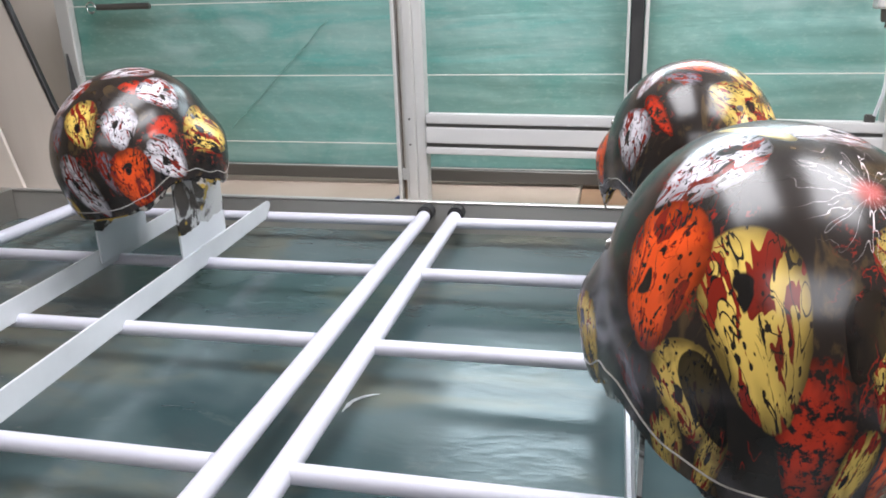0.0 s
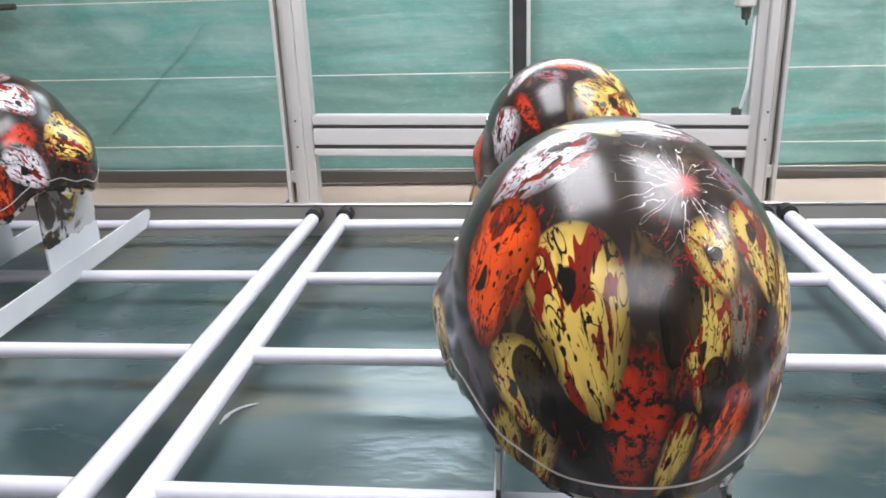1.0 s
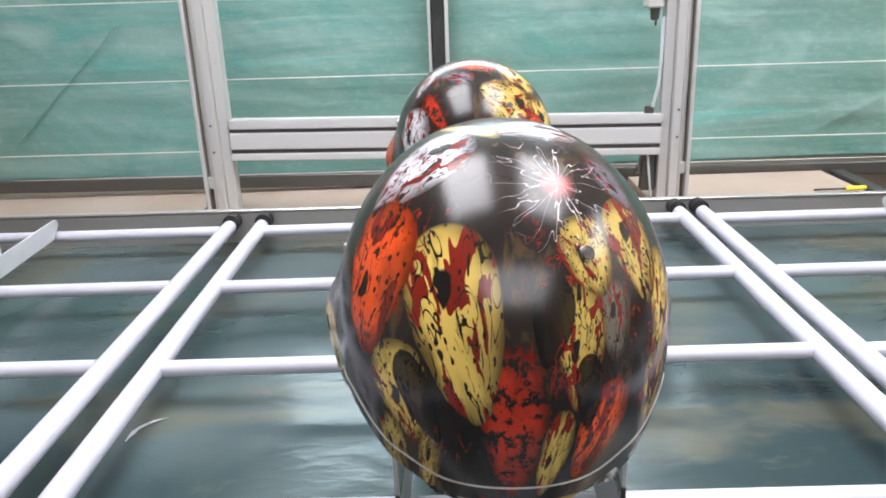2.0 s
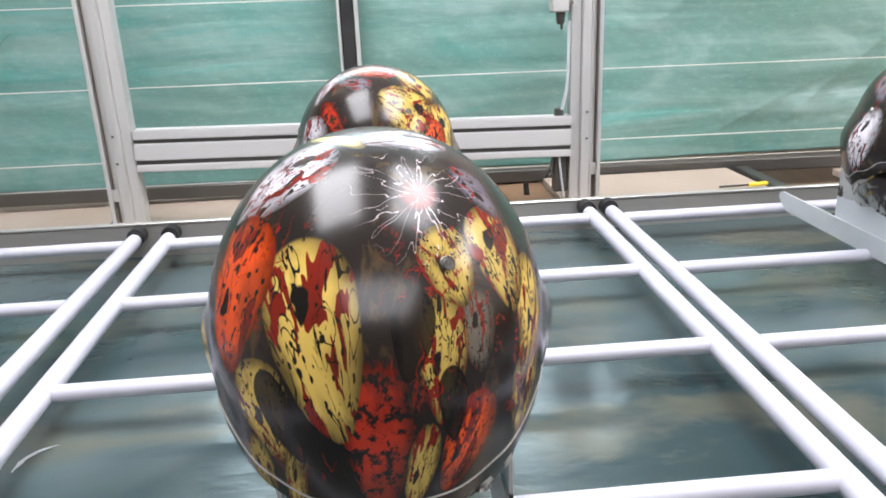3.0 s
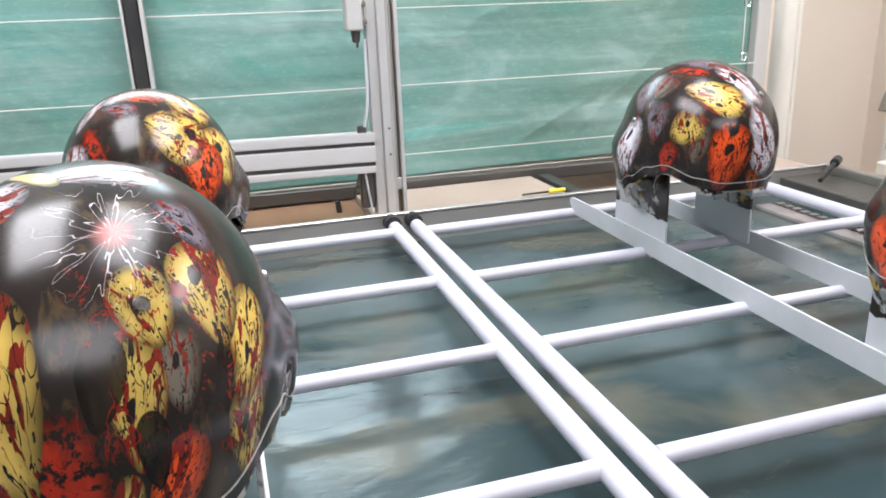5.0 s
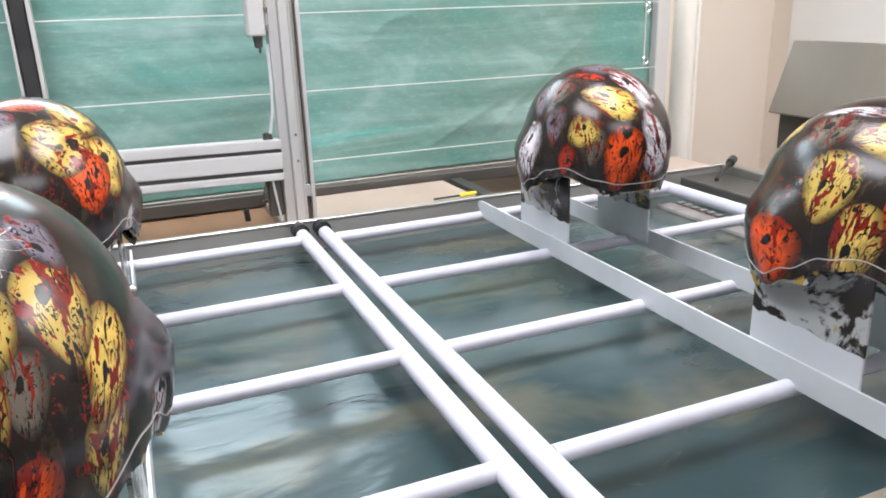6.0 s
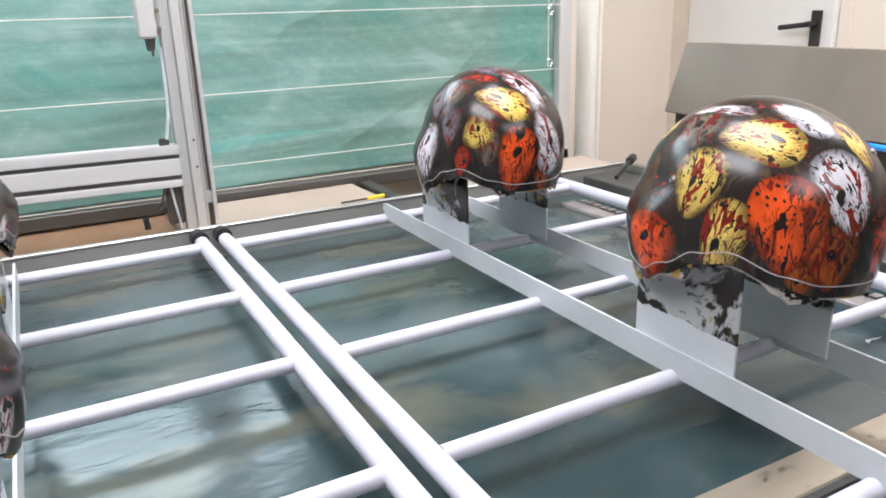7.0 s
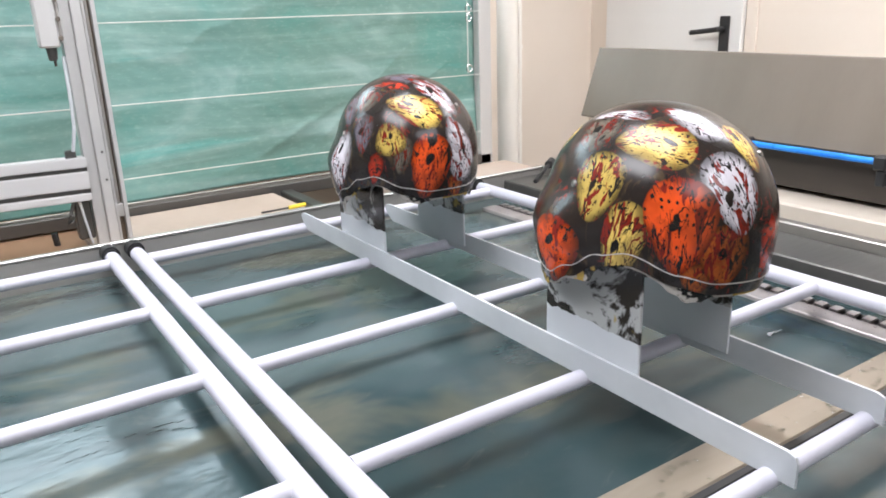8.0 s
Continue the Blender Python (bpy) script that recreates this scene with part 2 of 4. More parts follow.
part("cross_beam", box(RX0 + 0.002, RX1, 0.405, 0.468, 0.78, 0.852, 0.004), BEAM, tank, "wet steel cross beam")
# solid black strip: the shade in the gap along the beam, as colour
part("slot_shade", box(RX0 + 0.002, RX1, 0.39, 0.403, 0.80, 0.856, 0.002), BLACK, tank, "black strip for the shade in the gap")
tagged(tank, "brushed stainless steel dipping tank filled with water", "tank")
bm = bmesh.new()
bmesh.ops.create_grid(bm, x_segments=2, y_segments=2, size=0.5)
for v in bm.verts:
    v.co = Vector(((RX0 + 1.93) / 2 + v.co.x * (1.93 - RX0), (RY0 + RY1) / 2 + v.co.y * (RY1 - RY0), WZ))
tagged(part("water", bm, WATER), "still grey-green water with film residue in the tank", "water", kind="structure")

# ---- pipe racks ----
PZ, RL, RS = 0.897, 0.0148, 0.0118


def pipe_rack(x0, x1, rows, lean0=0.0, lean1=0.0):
    """Two long pipes with cross pipes between; lean: how far a long pipe drifts east for each metre south."""
    t = empty("pipe_rack", (x0, 0, PZ))
    w = x1 - x0
    for x, lean in ((0, lean0), (w, lean1)):
        part("long_pipe", rod((x + lean * 1.85, -0.25, 0), (x, 1.603, 0), RL, 24, 0.004), PVC, t)
        part("end_cap", rod((x, 1.604, 0.004), (x, 1.643, 0.004), 0.0185, 20, 0.004), BLACK, t, "black rubber end cap")
    for y in rows:
        part("cross_pipe", rod((RL * 0.8 + lean0 * (1.6 - y), y, 0), (w - RL * 0.8 + lean1 * (1.6 - y), y, 0), RS, 20), PVC, t)
    return tagged(t, "white plastic pipe rack lying across the tank", "pipe rack", "pipe racks")


pipe_rack(-1.19, -0.279, (1.565, 1.24, 0.938, 0.622, 0.34), 0.0, 0.013)
pipe_rack(-0.207, 0.714, (1.56, 1.232, 0.93, 0.62, 0.34), 0.013, 0.0)
pipe_rack(0.7645, 1.675, (1.547, 1.229, 0.926, 0.62, 0.34))


# ---- support rails and brackets ----
def plate_material():
    m, nt, bs = material("bracket_plate")
    v = coords(nt)
    edge = noise_of(nt, v, 22, 4)
    z = node(nt, "ShaderNodeSeparateXYZ")
    nt.links.new(v, z.inputs[0])
    lvl = calc(nt, "MULTIPLY_ADD", calc(nt, "SUBTRACT", edge, 0.5), 0.03, z.outputs[2])
    f = smooth(nt, lvl, 0.079, 0.0805)
    patch = noise_of(nt, v, 15, 5, 0.6, 0.6)
    col = blend(nt, smooth(nt, patch, 0.46, 0.52), (0.025, 0.02, 0.016, 1), (0.42, 0.43, 0.43, 1))
    col = blend(nt, smooth(nt, noise_of(nt, v, 17, 3), 0.62, 0.68), col, (0.36, 0.26, 0.06, 1))
    pale = blend(nt, noise_of(nt, v, 9, 3), (0.50, 0.53, 0.57, 1), (0.60, 0.63, 0.66, 1))
    put(nt, bs.inputs["Base Color"], blend(nt, f, pale, col))
    put(nt, bs.inputs["Roughness"], blend(nt, f, (0.4, 0.4, 0.4, 1), (0.2, 0.2, 0.2, 1)))
    return m


BRACKET = plate_material()


def support_rail(x, y0, y1, brackets, side, turn=0.0):
    """A slotted strip on edge; brackets: (start, end, top) along the strip; side: which face they are fixed to."""
    t = empty("support_rail", (x, 0, 0.90))
    t.rotation_euler = (0, 0, radians(turn))
    bm = bmesh.new()
    prof = [(y0, 0.0), (y1 - 0.03, 0.0), (y1, 0.021), (y1 + 0.002, 0.029), (y1 - 0.004, 0.036), (y1 - 0.012, 0.038), (y0 + 0.012, 0.038), (y0 + 0.003, 0.035), (y0, 0.028)]
    for dx in (-0.002, 0.002):
        bm.faces.new([bm.verts.new((dx, y, z)) for y, z in prof])
    bm.verts.ensure_lookup_table()
    n = len(prof)
    for i in range(n):
        bm.faces.new([bm.verts[i], bm.verts[(i + 1) % n], bm.verts[n + (i + 1) % n], bm.verts[n + i]])
    part("strip", bm, PLATE, t, shade=False)
    for b0, b1, top in brackets:
        xx = side * 0.0045
        part("bracket", box(xx - 0.002, xx + 0.002, b0, b1, 0.012, top - 0.90, 0.0006), BRACKET, t, "pale plate with film residue above")
    return tagged(t, "pale metal support rail with upright helmet brackets", "support rail", "support rails")


support_rail(1.124, 0.31, 1.545, [(0.527, 0.697, 1.085), (1.16, 1.345, 1.085)], 1)
support_rail(1.313, 0.32, 1.485, [(0.53, 0.69, 1.085), (1.156, 1.33, 1.085)], -1)
support_rail(0.168, 0.33, 1.55, [(0.515, 0.685, 1.10), (1.13, 1.30, 1.10)], 1)
support_rail(0.36, 0.33, 1.55, [(0.515, 0.685, 1.10), (1.13, 1.30, 1.10)], -1)
support_rail(-0.536, 0.33, 1.57, [(1.152, 1.338, 1.075)], -1, 4.0)
support_rail(-0.732, 0.33, 1.52, [(1.172, 1.345, 1.06)], 1, 4.0)


# ---- helmets ----
def rim_height(a):
    """Height of the rim above the base; a: angle from the front, in degrees, 0 to 180."""
    pts = ((0, 0.06), (25, 0.055), (42, 0.03), (58, 0.008), (74, 0.004), (88, 0.022), (102, 0.045), (118, 0.055), (142, 0.038), (160, 0.031), (180, 0.032))
    for (a0, h0), (a1, h1) in zip(pts, pts[1:]):
        if a <= a1:
            s = (a - a0) / (a1 - a0)
            return h0 + (h1 - h0) * s * s * (3 - 2 * s)
    return 0.032


HW, HL, HT = 0.1247, 0.1635, 0.2372


def shell_at(az, h, inset=0.0):
    """The point of the shell at the height h; az: angle from the front."""
    a = abs((math.degrees(az) + 180) % 360 - 180)
    top = HT - 0.1
    z = h - 0.1
    c = math.sqrt(max(0.0, 1 - (z / top) ** 2)) ** 0.963 if z > 0 else math.sqrt(1 - (z / 0.16) ** 2) ** 0.6
    # the ears stand out from the dome below a soft shoulder
    up = min(1.0, max(0.0, (0.135 - h) / 0.06))
    flare = math.exp(-((a - 62) / 30) ** 4) * up * up * (3 - 2 * up) * 0.024
    brim = math.exp(-(a / 30) ** 2) * max(0.0, (0.09 - h) / 0.03) * 0.006
    wx, wy = HW + flare - inset, HL + brim + flare * 0.35 - inset
    return Vector((math.sin(az) * wx * c, math.cos(az) * wy * c, h - inset * max(0.0, z / top)))


def shell_point(az, f, inset=0.0):
    """A point of the shell: f from 0 at the rim to 1 at the crown."""
    a = abs((math.degrees(az) + 180) % 360 - 180)
    low = math.asin(max(-0.95, (rim_height(a) - 0.1) / 0.16))
    el = low + (math.pi / 2 - low) * f
    return shell_at(az, 0.1 + math.sin(el) * (HT - 0.1 if el > 0 else 0.16), inset)


RIVET = surface("worn_bolt", (0.05, 0.045, 0.04), (0.6, 0.58, 0.55), 0.25, 0.6, 140, 400)


def film_material():
    m, nt, bs = material("torn_film")
    v = coords(nt)
    col = blend(nt, smooth(nt, noise_of(nt, v, 30, 4, 0.6, 0.6), 0.47, 0.52), (0.012, 0.011, 0.01, 1), (0.38, 0.36, 0.33, 1))
    col = blend(nt, smooth(nt, noise_of(nt, v, 24, 3), 0.56, 0.6), col, (0.36, 0.24, 0.05, 1))
    put(nt, bs.inputs["Base Color"], col)
    bs.inputs["Roughness"].default_value = 0.12
    bump(nt, bs, noise_of(nt, v, 60, 3), 0.6, 0.003)
    return m


FILM = film_material()
SEAM = surface("seam_line", (0.25, 0.23, 0.20), (0.5, 0.48, 0.45), 0.3, 0, 40, 200)


def helmet(name_label, mat, m, fringe_seed, group="printed helmets"):
    t = empty("helmet")
    t.matrix_world = m
    NA, NF = 96, 26
    bm = bmesh.new()
    outer = [[bm.verts.new(shell_point(k * math.tau / NA, (i / NF) ** 1.0)) for k in range(NA)] for i in range(NF)]
    crown = bm.verts.new((0, 0, HT))
    inner = [[bm.verts.new(shell_point(k * math.tau / NA, i / 8, 0.007)) for k in range(NA)] for i in range(8)]
    cin = bm.verts.new((0, 0, HT - 0.007))
    for rows, tip in ((outer, crown), (inner, cin)):
        for r0, r1 in zip(rows, rows[1:]):
            for k in range(NA):
                bm.faces.new((r0[k], r0[(k + 1) % NA], r1[(k + 1) % NA], r1[k]))
        for k in range(NA):
            bm.faces.new((rows[-1][k], rows[-1][(k + 1) % NA], tip))
    for k in range(NA):
        bm.faces.new((outer[0][k], outer[0][(k + 1) % NA], inner[0][(k + 1) % NA], inner[0][k]))
    part("shell", bm, mat, t)
    ring = [shell_at(k * math.tau / 144, rim_height(abs((k * 2.5 + 180) % 360 - 180)) + 0.0145, -0.0002) for k in range(145)]
    part("rim_line", tube(ring, 0.0007, 6), SEAM, t, "thin pale rim seam")
    bm = bmesh.new()
    rings = []
    NB = 144
    for k in range(NB):
        az = k * math.tau / NB
        p = shell_point(az, 0.0, 0.002)
        n1 = noise.noise(Vector((math.sin(az) * 3.1, math.cos(az) * 3.1, fringe_seed))) + 0.45 * noise.noise(Vector((math.sin(az) * 11, math.cos(az) * 11, fringe_seed)))
        drop = 0.003 + 0.016 * max(0.0, n1) * (1 + 1.1 * math.exp(-((abs((math.degrees(az) + 180) % 360 - 180) - 85) / 28) ** 2))
        inw = Vector((p.x, p.y, 0)).normalized()
        rings.append([bm.verts.new(p + Vector((0, 0, 0.004))), bm.verts.new(p - inw * (0.1 * drop) - Vector((0, 0, drop))), bm.verts.new(p - inw * (0.002 + 0.1 * drop) - Vector((0, 0, drop))), bm.verts.new(p - inw * 0.002 + Vector((0, 0, 0.004)))])
    for k in range(NB):
        r0, r1 = rings[k], rings[(k + 1) % NB]
        for j in range(4):
            bm.faces.new((r0[j], r1[j], r1[(j + 1) % 4], r0[(j + 1) % 4]))
    part("film_fringe", bm, FILM, t, "torn glossy print film along the rim")
    for az, h in ((83, 0.137), (-83, 0.137), (154, 0.185)):
        p = shell_at(radians(az), h)
        q = p + Vector((p.x, p.y, 0.6 * (h - 0.1))).normalized() * 0.002
        part("rivet", rod(p - (q - p), q, 0.0055, 14, 0.001, 0.0045), RIVET, t, "painted bolt head with worn metal edges")
    return tagged(t, name_label, "helmet", group)


def mask_group():
    """One printed oval: eye holes, dots, drips and cracks on a soft-edged egg shape, laid over the colour that comes in."""
    g = bpy.data.node_groups.new("oval_print", "ShaderNodeTree")
    for n, k in (("Under", "NodeSocketColor"), ("Paint", "NodeSocketColor"), ("Q", "NodeSocketVector"), ("C", "NodeSocketVector"), ("U", "NodeSocketVector"), ("V", "NodeSocketVector"), ("Seed", "NodeSocketFloat"), ("Fade", "NodeSocketFloat"), ("Eyes", "NodeSocketFloat")):
        g.interface.new_socket(n, in_out="INPUT", socket_type=k)
    g.interface.new_socket("Out", in_out="OUTPUT", socket_type="NodeSocketColor")
    g.interface.new_socket("Next", in_out="OUTPUT", socket_type="NodeSocketVector")
    i, o = node(g, "NodeGroupInput").outputs, node(g, "NodeGroupOutput").inputs

    def vec(op, a, b, scalar=False):
        n = node(g, "ShaderNodeVectorMath", operation=op)
        put(g, n.inputs[0], a)
        put(g, n.inputs[1], b)
        return n.outputs["Value" if scalar else 0]

    d = vec("SUBTRACT", i["Q"], i["C"])
    seeded = vec("ADD", i["Q"], i["C"])
    wob = calc(g, "SUBTRACT", noise_of(g, seeded, 5.0, 2), 0.5)
    b = vec("DOT_PRODUCT", d, i["U"], True)
    a = calc(g, "MULTIPLY_ADD", wob, 0.22, vec("DOT_PRODUCT", d, i["V"], True))
    a = calc(g, "DIVIDE", a, calc(g, "MULTIPLY_ADD", b, 0.36, 1.0))
    r2 = calc(g, "ADD", calc(g, "MULTIPLY", a, a), calc(g, "MULTIPLY", b, b))
    front = calc(g, "GREATER_THAN", vec("DOT_PRODUCT", i["Q"], i["C"], True), 0.35)
    inside = calc(g, "MULTIPLY", calc(g, "MULTIPLY", smooth(g, r2, 1.03, 0.94), front), i["Fade"])
    # airbrushed edge
    tone = calc(g, "MULTIPLY_ADD", smooth(g, calc(g, "MULTIPLY_ADD", wob, 0.9, r2), 0.3, 1.05), -0.8, 1.0)
    hsv = node(g, "ShaderNodeHueSaturation")
    put(g, hsv.inputs["Color"], i["Paint"])
    put(g, hsv.inputs["Value"], tone)
    col = hsv.outputs[0]
    flat = node(g, "ShaderNodeCombineXYZ")
    put(g, flat.inputs[0], a)
    put(g, flat.inputs[1], b)
    put(g, flat.inputs[2], i["Seed"])
    stretch = node(g, "ShaderNodeMapping")
    stretch.inputs["Scale"].default_value = (1.7, 0.8, 1)
    g.links.new(flat.outputs[0], stretch.inputs[0])
    face = calc(g, "GREATER_THAN", i["Eyes"], 0.1)
    # red drips
    drip = noise_of(g, stretch.outputs[0], 1.5, 2.0, 0.5, 1.3)
    col = blend(g, calc(g, "MULTIPLY", smooth(g, drip, 0.565, 0.58), face), col, (0.19, 0.016, 0.009, 1))
    # dark branching cracks
    crack = calc(g, "ABSOLUTE", calc(g, "SUBTRACT", noise_of(g, stretch.outputs[0], 1.45, 2, 0.5, 2.2), 0.48))
    gate = smooth(g, noise_of(g, flat.outputs[0], 1.5, 1), 0.40, 0.47)
    col = blend(g, calc(g, "MULTIPLY", calc(g, "MULTIPLY", smooth(g, crack, 0.022, 0.013), gate), face), col, (0.012, 0.01, 0.009, 1))
    # dark splashes
    splash = noise_of(g, stretch.outputs[0], 2.1, 3, 0.55, 0.8)
    col = blend(g, calc(g, "MULTIPLY", smooth(g, splash, 0.615, 0.63), face), col, (0.012, 0.01, 0.009, 1))
    # dots
    vo = node(g, "ShaderNodeTexVoronoi")
    vo.inputs["Scale"].default_value, vo.inputs["Randomness"].default_value = 4.6, 0.75
    g.links.new(flat.outputs[0], vo.inputs["Vector"])
    col = blend(g, calc(g, "MULTIPLY", smooth(g, vo.outputs["Distance"], 0.21, 0.17), face), col, (0.015, 0.012, 0.01, 1))
    # one dark hole, leaning and uneven
    ex = calc(g, "DIVIDE", calc(g, "MULTIPLY_ADD", wob, 0.5, calc(g, "SUBTRACT", calc(g, "MULTIPLY_ADD", b, 0.25, a), 0.22)), 0.15)
    ey = calc(g, "DIVIDE", calc(g, "ADD", b, calc(g, "MULTIPLY_ADD", calc(g, "FRACT", calc(g, "MULTIPLY", i["Seed"], 0.37)), 0.7, -0.45)), 0.19)
    hole = calc(g, "ADD", calc(g, "MULTIPLY", ex, ex), calc(g, "MULTIPLY", ey, ey))
    col = blend(g, calc(g, "MULTIPLY", smooth(g, hole, 1.2, 0.8), face), col, (0.012, 0.01, 0.009, 1))
    # a dim side, as the airbrush left it
    dim = smooth(g, calc(g, "ADD", noise_of(g, flat.outputs[0], 0.8, 2), calc(g, "MULTIPLY", a, -0.12)), 0.5, 0.72)
    col = blend(g, calc(g, "MULTIPLY", dim, 0.5), col, (0.03, 0.02, 0.012, 1))
    out = blend(g, inside, i["Under"], col)
    put(g, o[0], out)
    # passes the place on, so that the ovals are worked out one after another
    chain = node(g, "ShaderNodeVectorMath", operation="MULTIPLY_ADD")
    put(g, chain.inputs[0], out)
    chain.inputs[1].default_value = (1e-6, 1e-6, 1e-6)
    put(g, chain.inputs[2], i["Q"])
    put(g, o[1], chain.outputs[0])
    return g


OVAL = mask_group()
PAINTS = {"orange": ((0.74, 0.085, 0.014), 1.0, 1.0), "yellow": ((0.70, 0.485, 0.115), 1.0, 1.0), "gold": ((0.52, 0.37, 0.09), 0.92, 1.0), "white": ((0.60, 0.575, 0.62), 1.0, 1.0),
          "lilac": ((0.15, 0.135, 0.165), 0.92, 1.0), "grey": ((0.16, 0.14, 0.11), 0.8, 1.0), "rust": ((0.36, 0.08, 0.012), 0.9, 1.0), "cream": ((0.62, 0.50, 0.22), 1.0, 0.0), "smear": ((0.42, 0.03, 0.012), 0.85, 0.0), "black": ((0.012, 0.01, 0.009), 0.95, 0.0)}
MASKS = {}
MASKS["c"] = (
    ("orange", (-0.72, -0.55, 0.45), (0.08, 0.12, 0.31), 0.66),
    ("black", (-0.48, -0.87, 0.02), (-0.09, 0.05, 0.19), 0.42),
    ("yellow", (-0.29, -0.88, 0.38), (-0.08, 0.18, 0.36), 0.54),
    ("yellow", (-0.57, -0.82, 0.02), (-0.05, 0.04, 0.22), 0.73),
    ("gold", (-0.43, -0.85, -0.32), (0.01, -0.09, 0.23), 0.24),
    ("white", (-0.47, -0.23, 0.85), (0.26, 0.08, 0.17), 0.61),
    ("cream", (-0.21, 0.01, 0.98), (0.17, -0.18, 0.04), 0.20),
    ("white", (0.17, -0.03, 0.99), (0.26, 0.08, -0.04), 0.49),
    ("lilac", (0.56, -0.29, 0.78), (-0.11, 0.08, 0.11), 0.67),
    ("gold", (0.35, -0.70, 0.60), (-0.06, 0.07, 0.15), 0.75),
    ("gold", (0.63, -0.53, 0.55), (-0.07, 0.11, 0.20), 0.7),
)
MASKS["c"] += (
    ("yellow", (0.80, -0.54, 0.25), (0.05, 0.16, 0.22), 0.5),
    ("black", (0.16, -0.90, 0.40), (0.03, 0.08, 0.16), 0.52),
    ("black", (0.34, -0.94, 0.08), (-0.00, 0.01, 0.17), 0.40),
    ("gold", (0.30, -0.91, 0.28), (0.01, 0.08, 0.25), 0.45),
    ("grey", (0.48, -0.80, 0.35), (-0.01, 0.07, 0.16), 0.58),
    ("orange", (0.40, -0.90, -0.14), (0.11, 0.01, 0.22), 0.5),
    ("smear", (-0.02, -0.99, -0.05), (-0.00, -0.02, 0.36), 0.42),
    ("lilac", (-0.82, -0.56, -0.11), (-0.08, 0.09, 0.10), 0.40),
    ("gold", (0.17, -0.96, -0.21), (0.06, -0.04, 0.22), 0.30),
    ("gold", (0.75, -0.65, -0.09), (0.04, 0.02, 0.23), 0.6),
    ("yellow", (-0.97, -0.02, -0.22), (0.00, 0.05, 0.22), 0.60),
    ("white", (0.92, -0.15, -0.33), (0.04, 0.05, 0.20), 0.50),
    ("gold", (-0.60, -0.72, -0.34), (-0.06, -0.06, 0.18), 0.45),
)
MASKS["e"] = (
    ("orange", (-0.64, -0.76, 0.07), (0.02, 0.02, 0.38), 0.68),
    ("yellow", (-0.59, -0.40, 0.70), (0.16, -0.26, -0.01), 0.70),
    ("white", (-0.22, -0.90, 0.36), (-0.04, 0.13, 0.30), 0.72),
    ("white", (-0.20, -0.44, 0.87), (0.05, -0.22, -0.10), 0.6),
    ("yellow", (0.10, -0.72, 0.69), (-0.01, 0.16, 0.16), 0.6),
    ("gold", (-0.95, -0.13, 0.30), (0.09, -0.00, 0.29), 0.67),
    ("grey", (-0.69, 0.11, 0.71), (0.15, 0.05, 0.14), 0.92),
    ("yellow", (-0.51, 0.63, 0.58), (0.09, -0.07, 0.16), 0.92),
    ("white", (-0.48, 0.08, 0.87), (0.02, -0.28, 0.04), 0.28),
    ("orange", (-0.94, 0.17, -0.30), (-0.08, -0.02, 0.25), 0.77),
    ("yellow", (-0.90, -0.40, -0.14), (-0.02, -0.08, 0.34), 0.47),
    ("rust", (-0.31, -0.94, -0.16), (-0.03, -0.03, 0.26), 0.77),
    ("smear", (0.22, -0.97, -0.12), (-0.01, -0.04, 0.29), 0.53),
    ("rust", (-0.47, -0.81, -0.35), (-0.04, -0.03, 0.12), 0.92),
)
MASKS["d"] = (
    ("orange", (-0.31, -0.95, -0.07), (0.09, -0.06, 0.38), 0.64),
    ("yellow", (-0.34, -0.69, 0.64), (0.25, -0.23, -0.11), 0.58),
    ("white", (0.18, -0.98, 0.11), (0.09, -0.03, -0.39), 0.6),
    ("white", (0.10, -0.62, 0.78), (-0.14, 0.24, 0.21), 0.5),
    ("gold", (-0.72, -0.63, 0.28), (-0.01, -0.08, -0.19), 0.92),
    ("lilac", (-0.90, -0.28, 0.32), (0.08, 0.02, 0.24), 0.58),
    ("white", (-1.00, 0.07, -0.06), (-0.03, -0.05, 0.36), 0.42),
    ("grey", (-0.69, -0.16, 0.71), (0.13, 0.01, 0.13), 0.80),
    ("lilac", (-0.82, 0.11, 0.57), (0.14, 0.09, 0.18), 0.61),
    ("grey", (-0.63, -0.77, 0.08), (0.05, -0.02, 0.23), 0.51),
    ("smear", (-0.38, -0.24, 0.89), (0.13, -0.22, -0.00), 0.28),
    ("smear", (-0.87, -0.48, -0.11), (0.01, -0.06, 0.20), 0.47),
    ("lilac", (-0.11, -0.11, 0.99), (0.15, -0.21, -0.01), 0.90),
    ("rust", (0.07, -0.94, -0.35), (-0.03, -0.06, 0.15), 0.67),
)
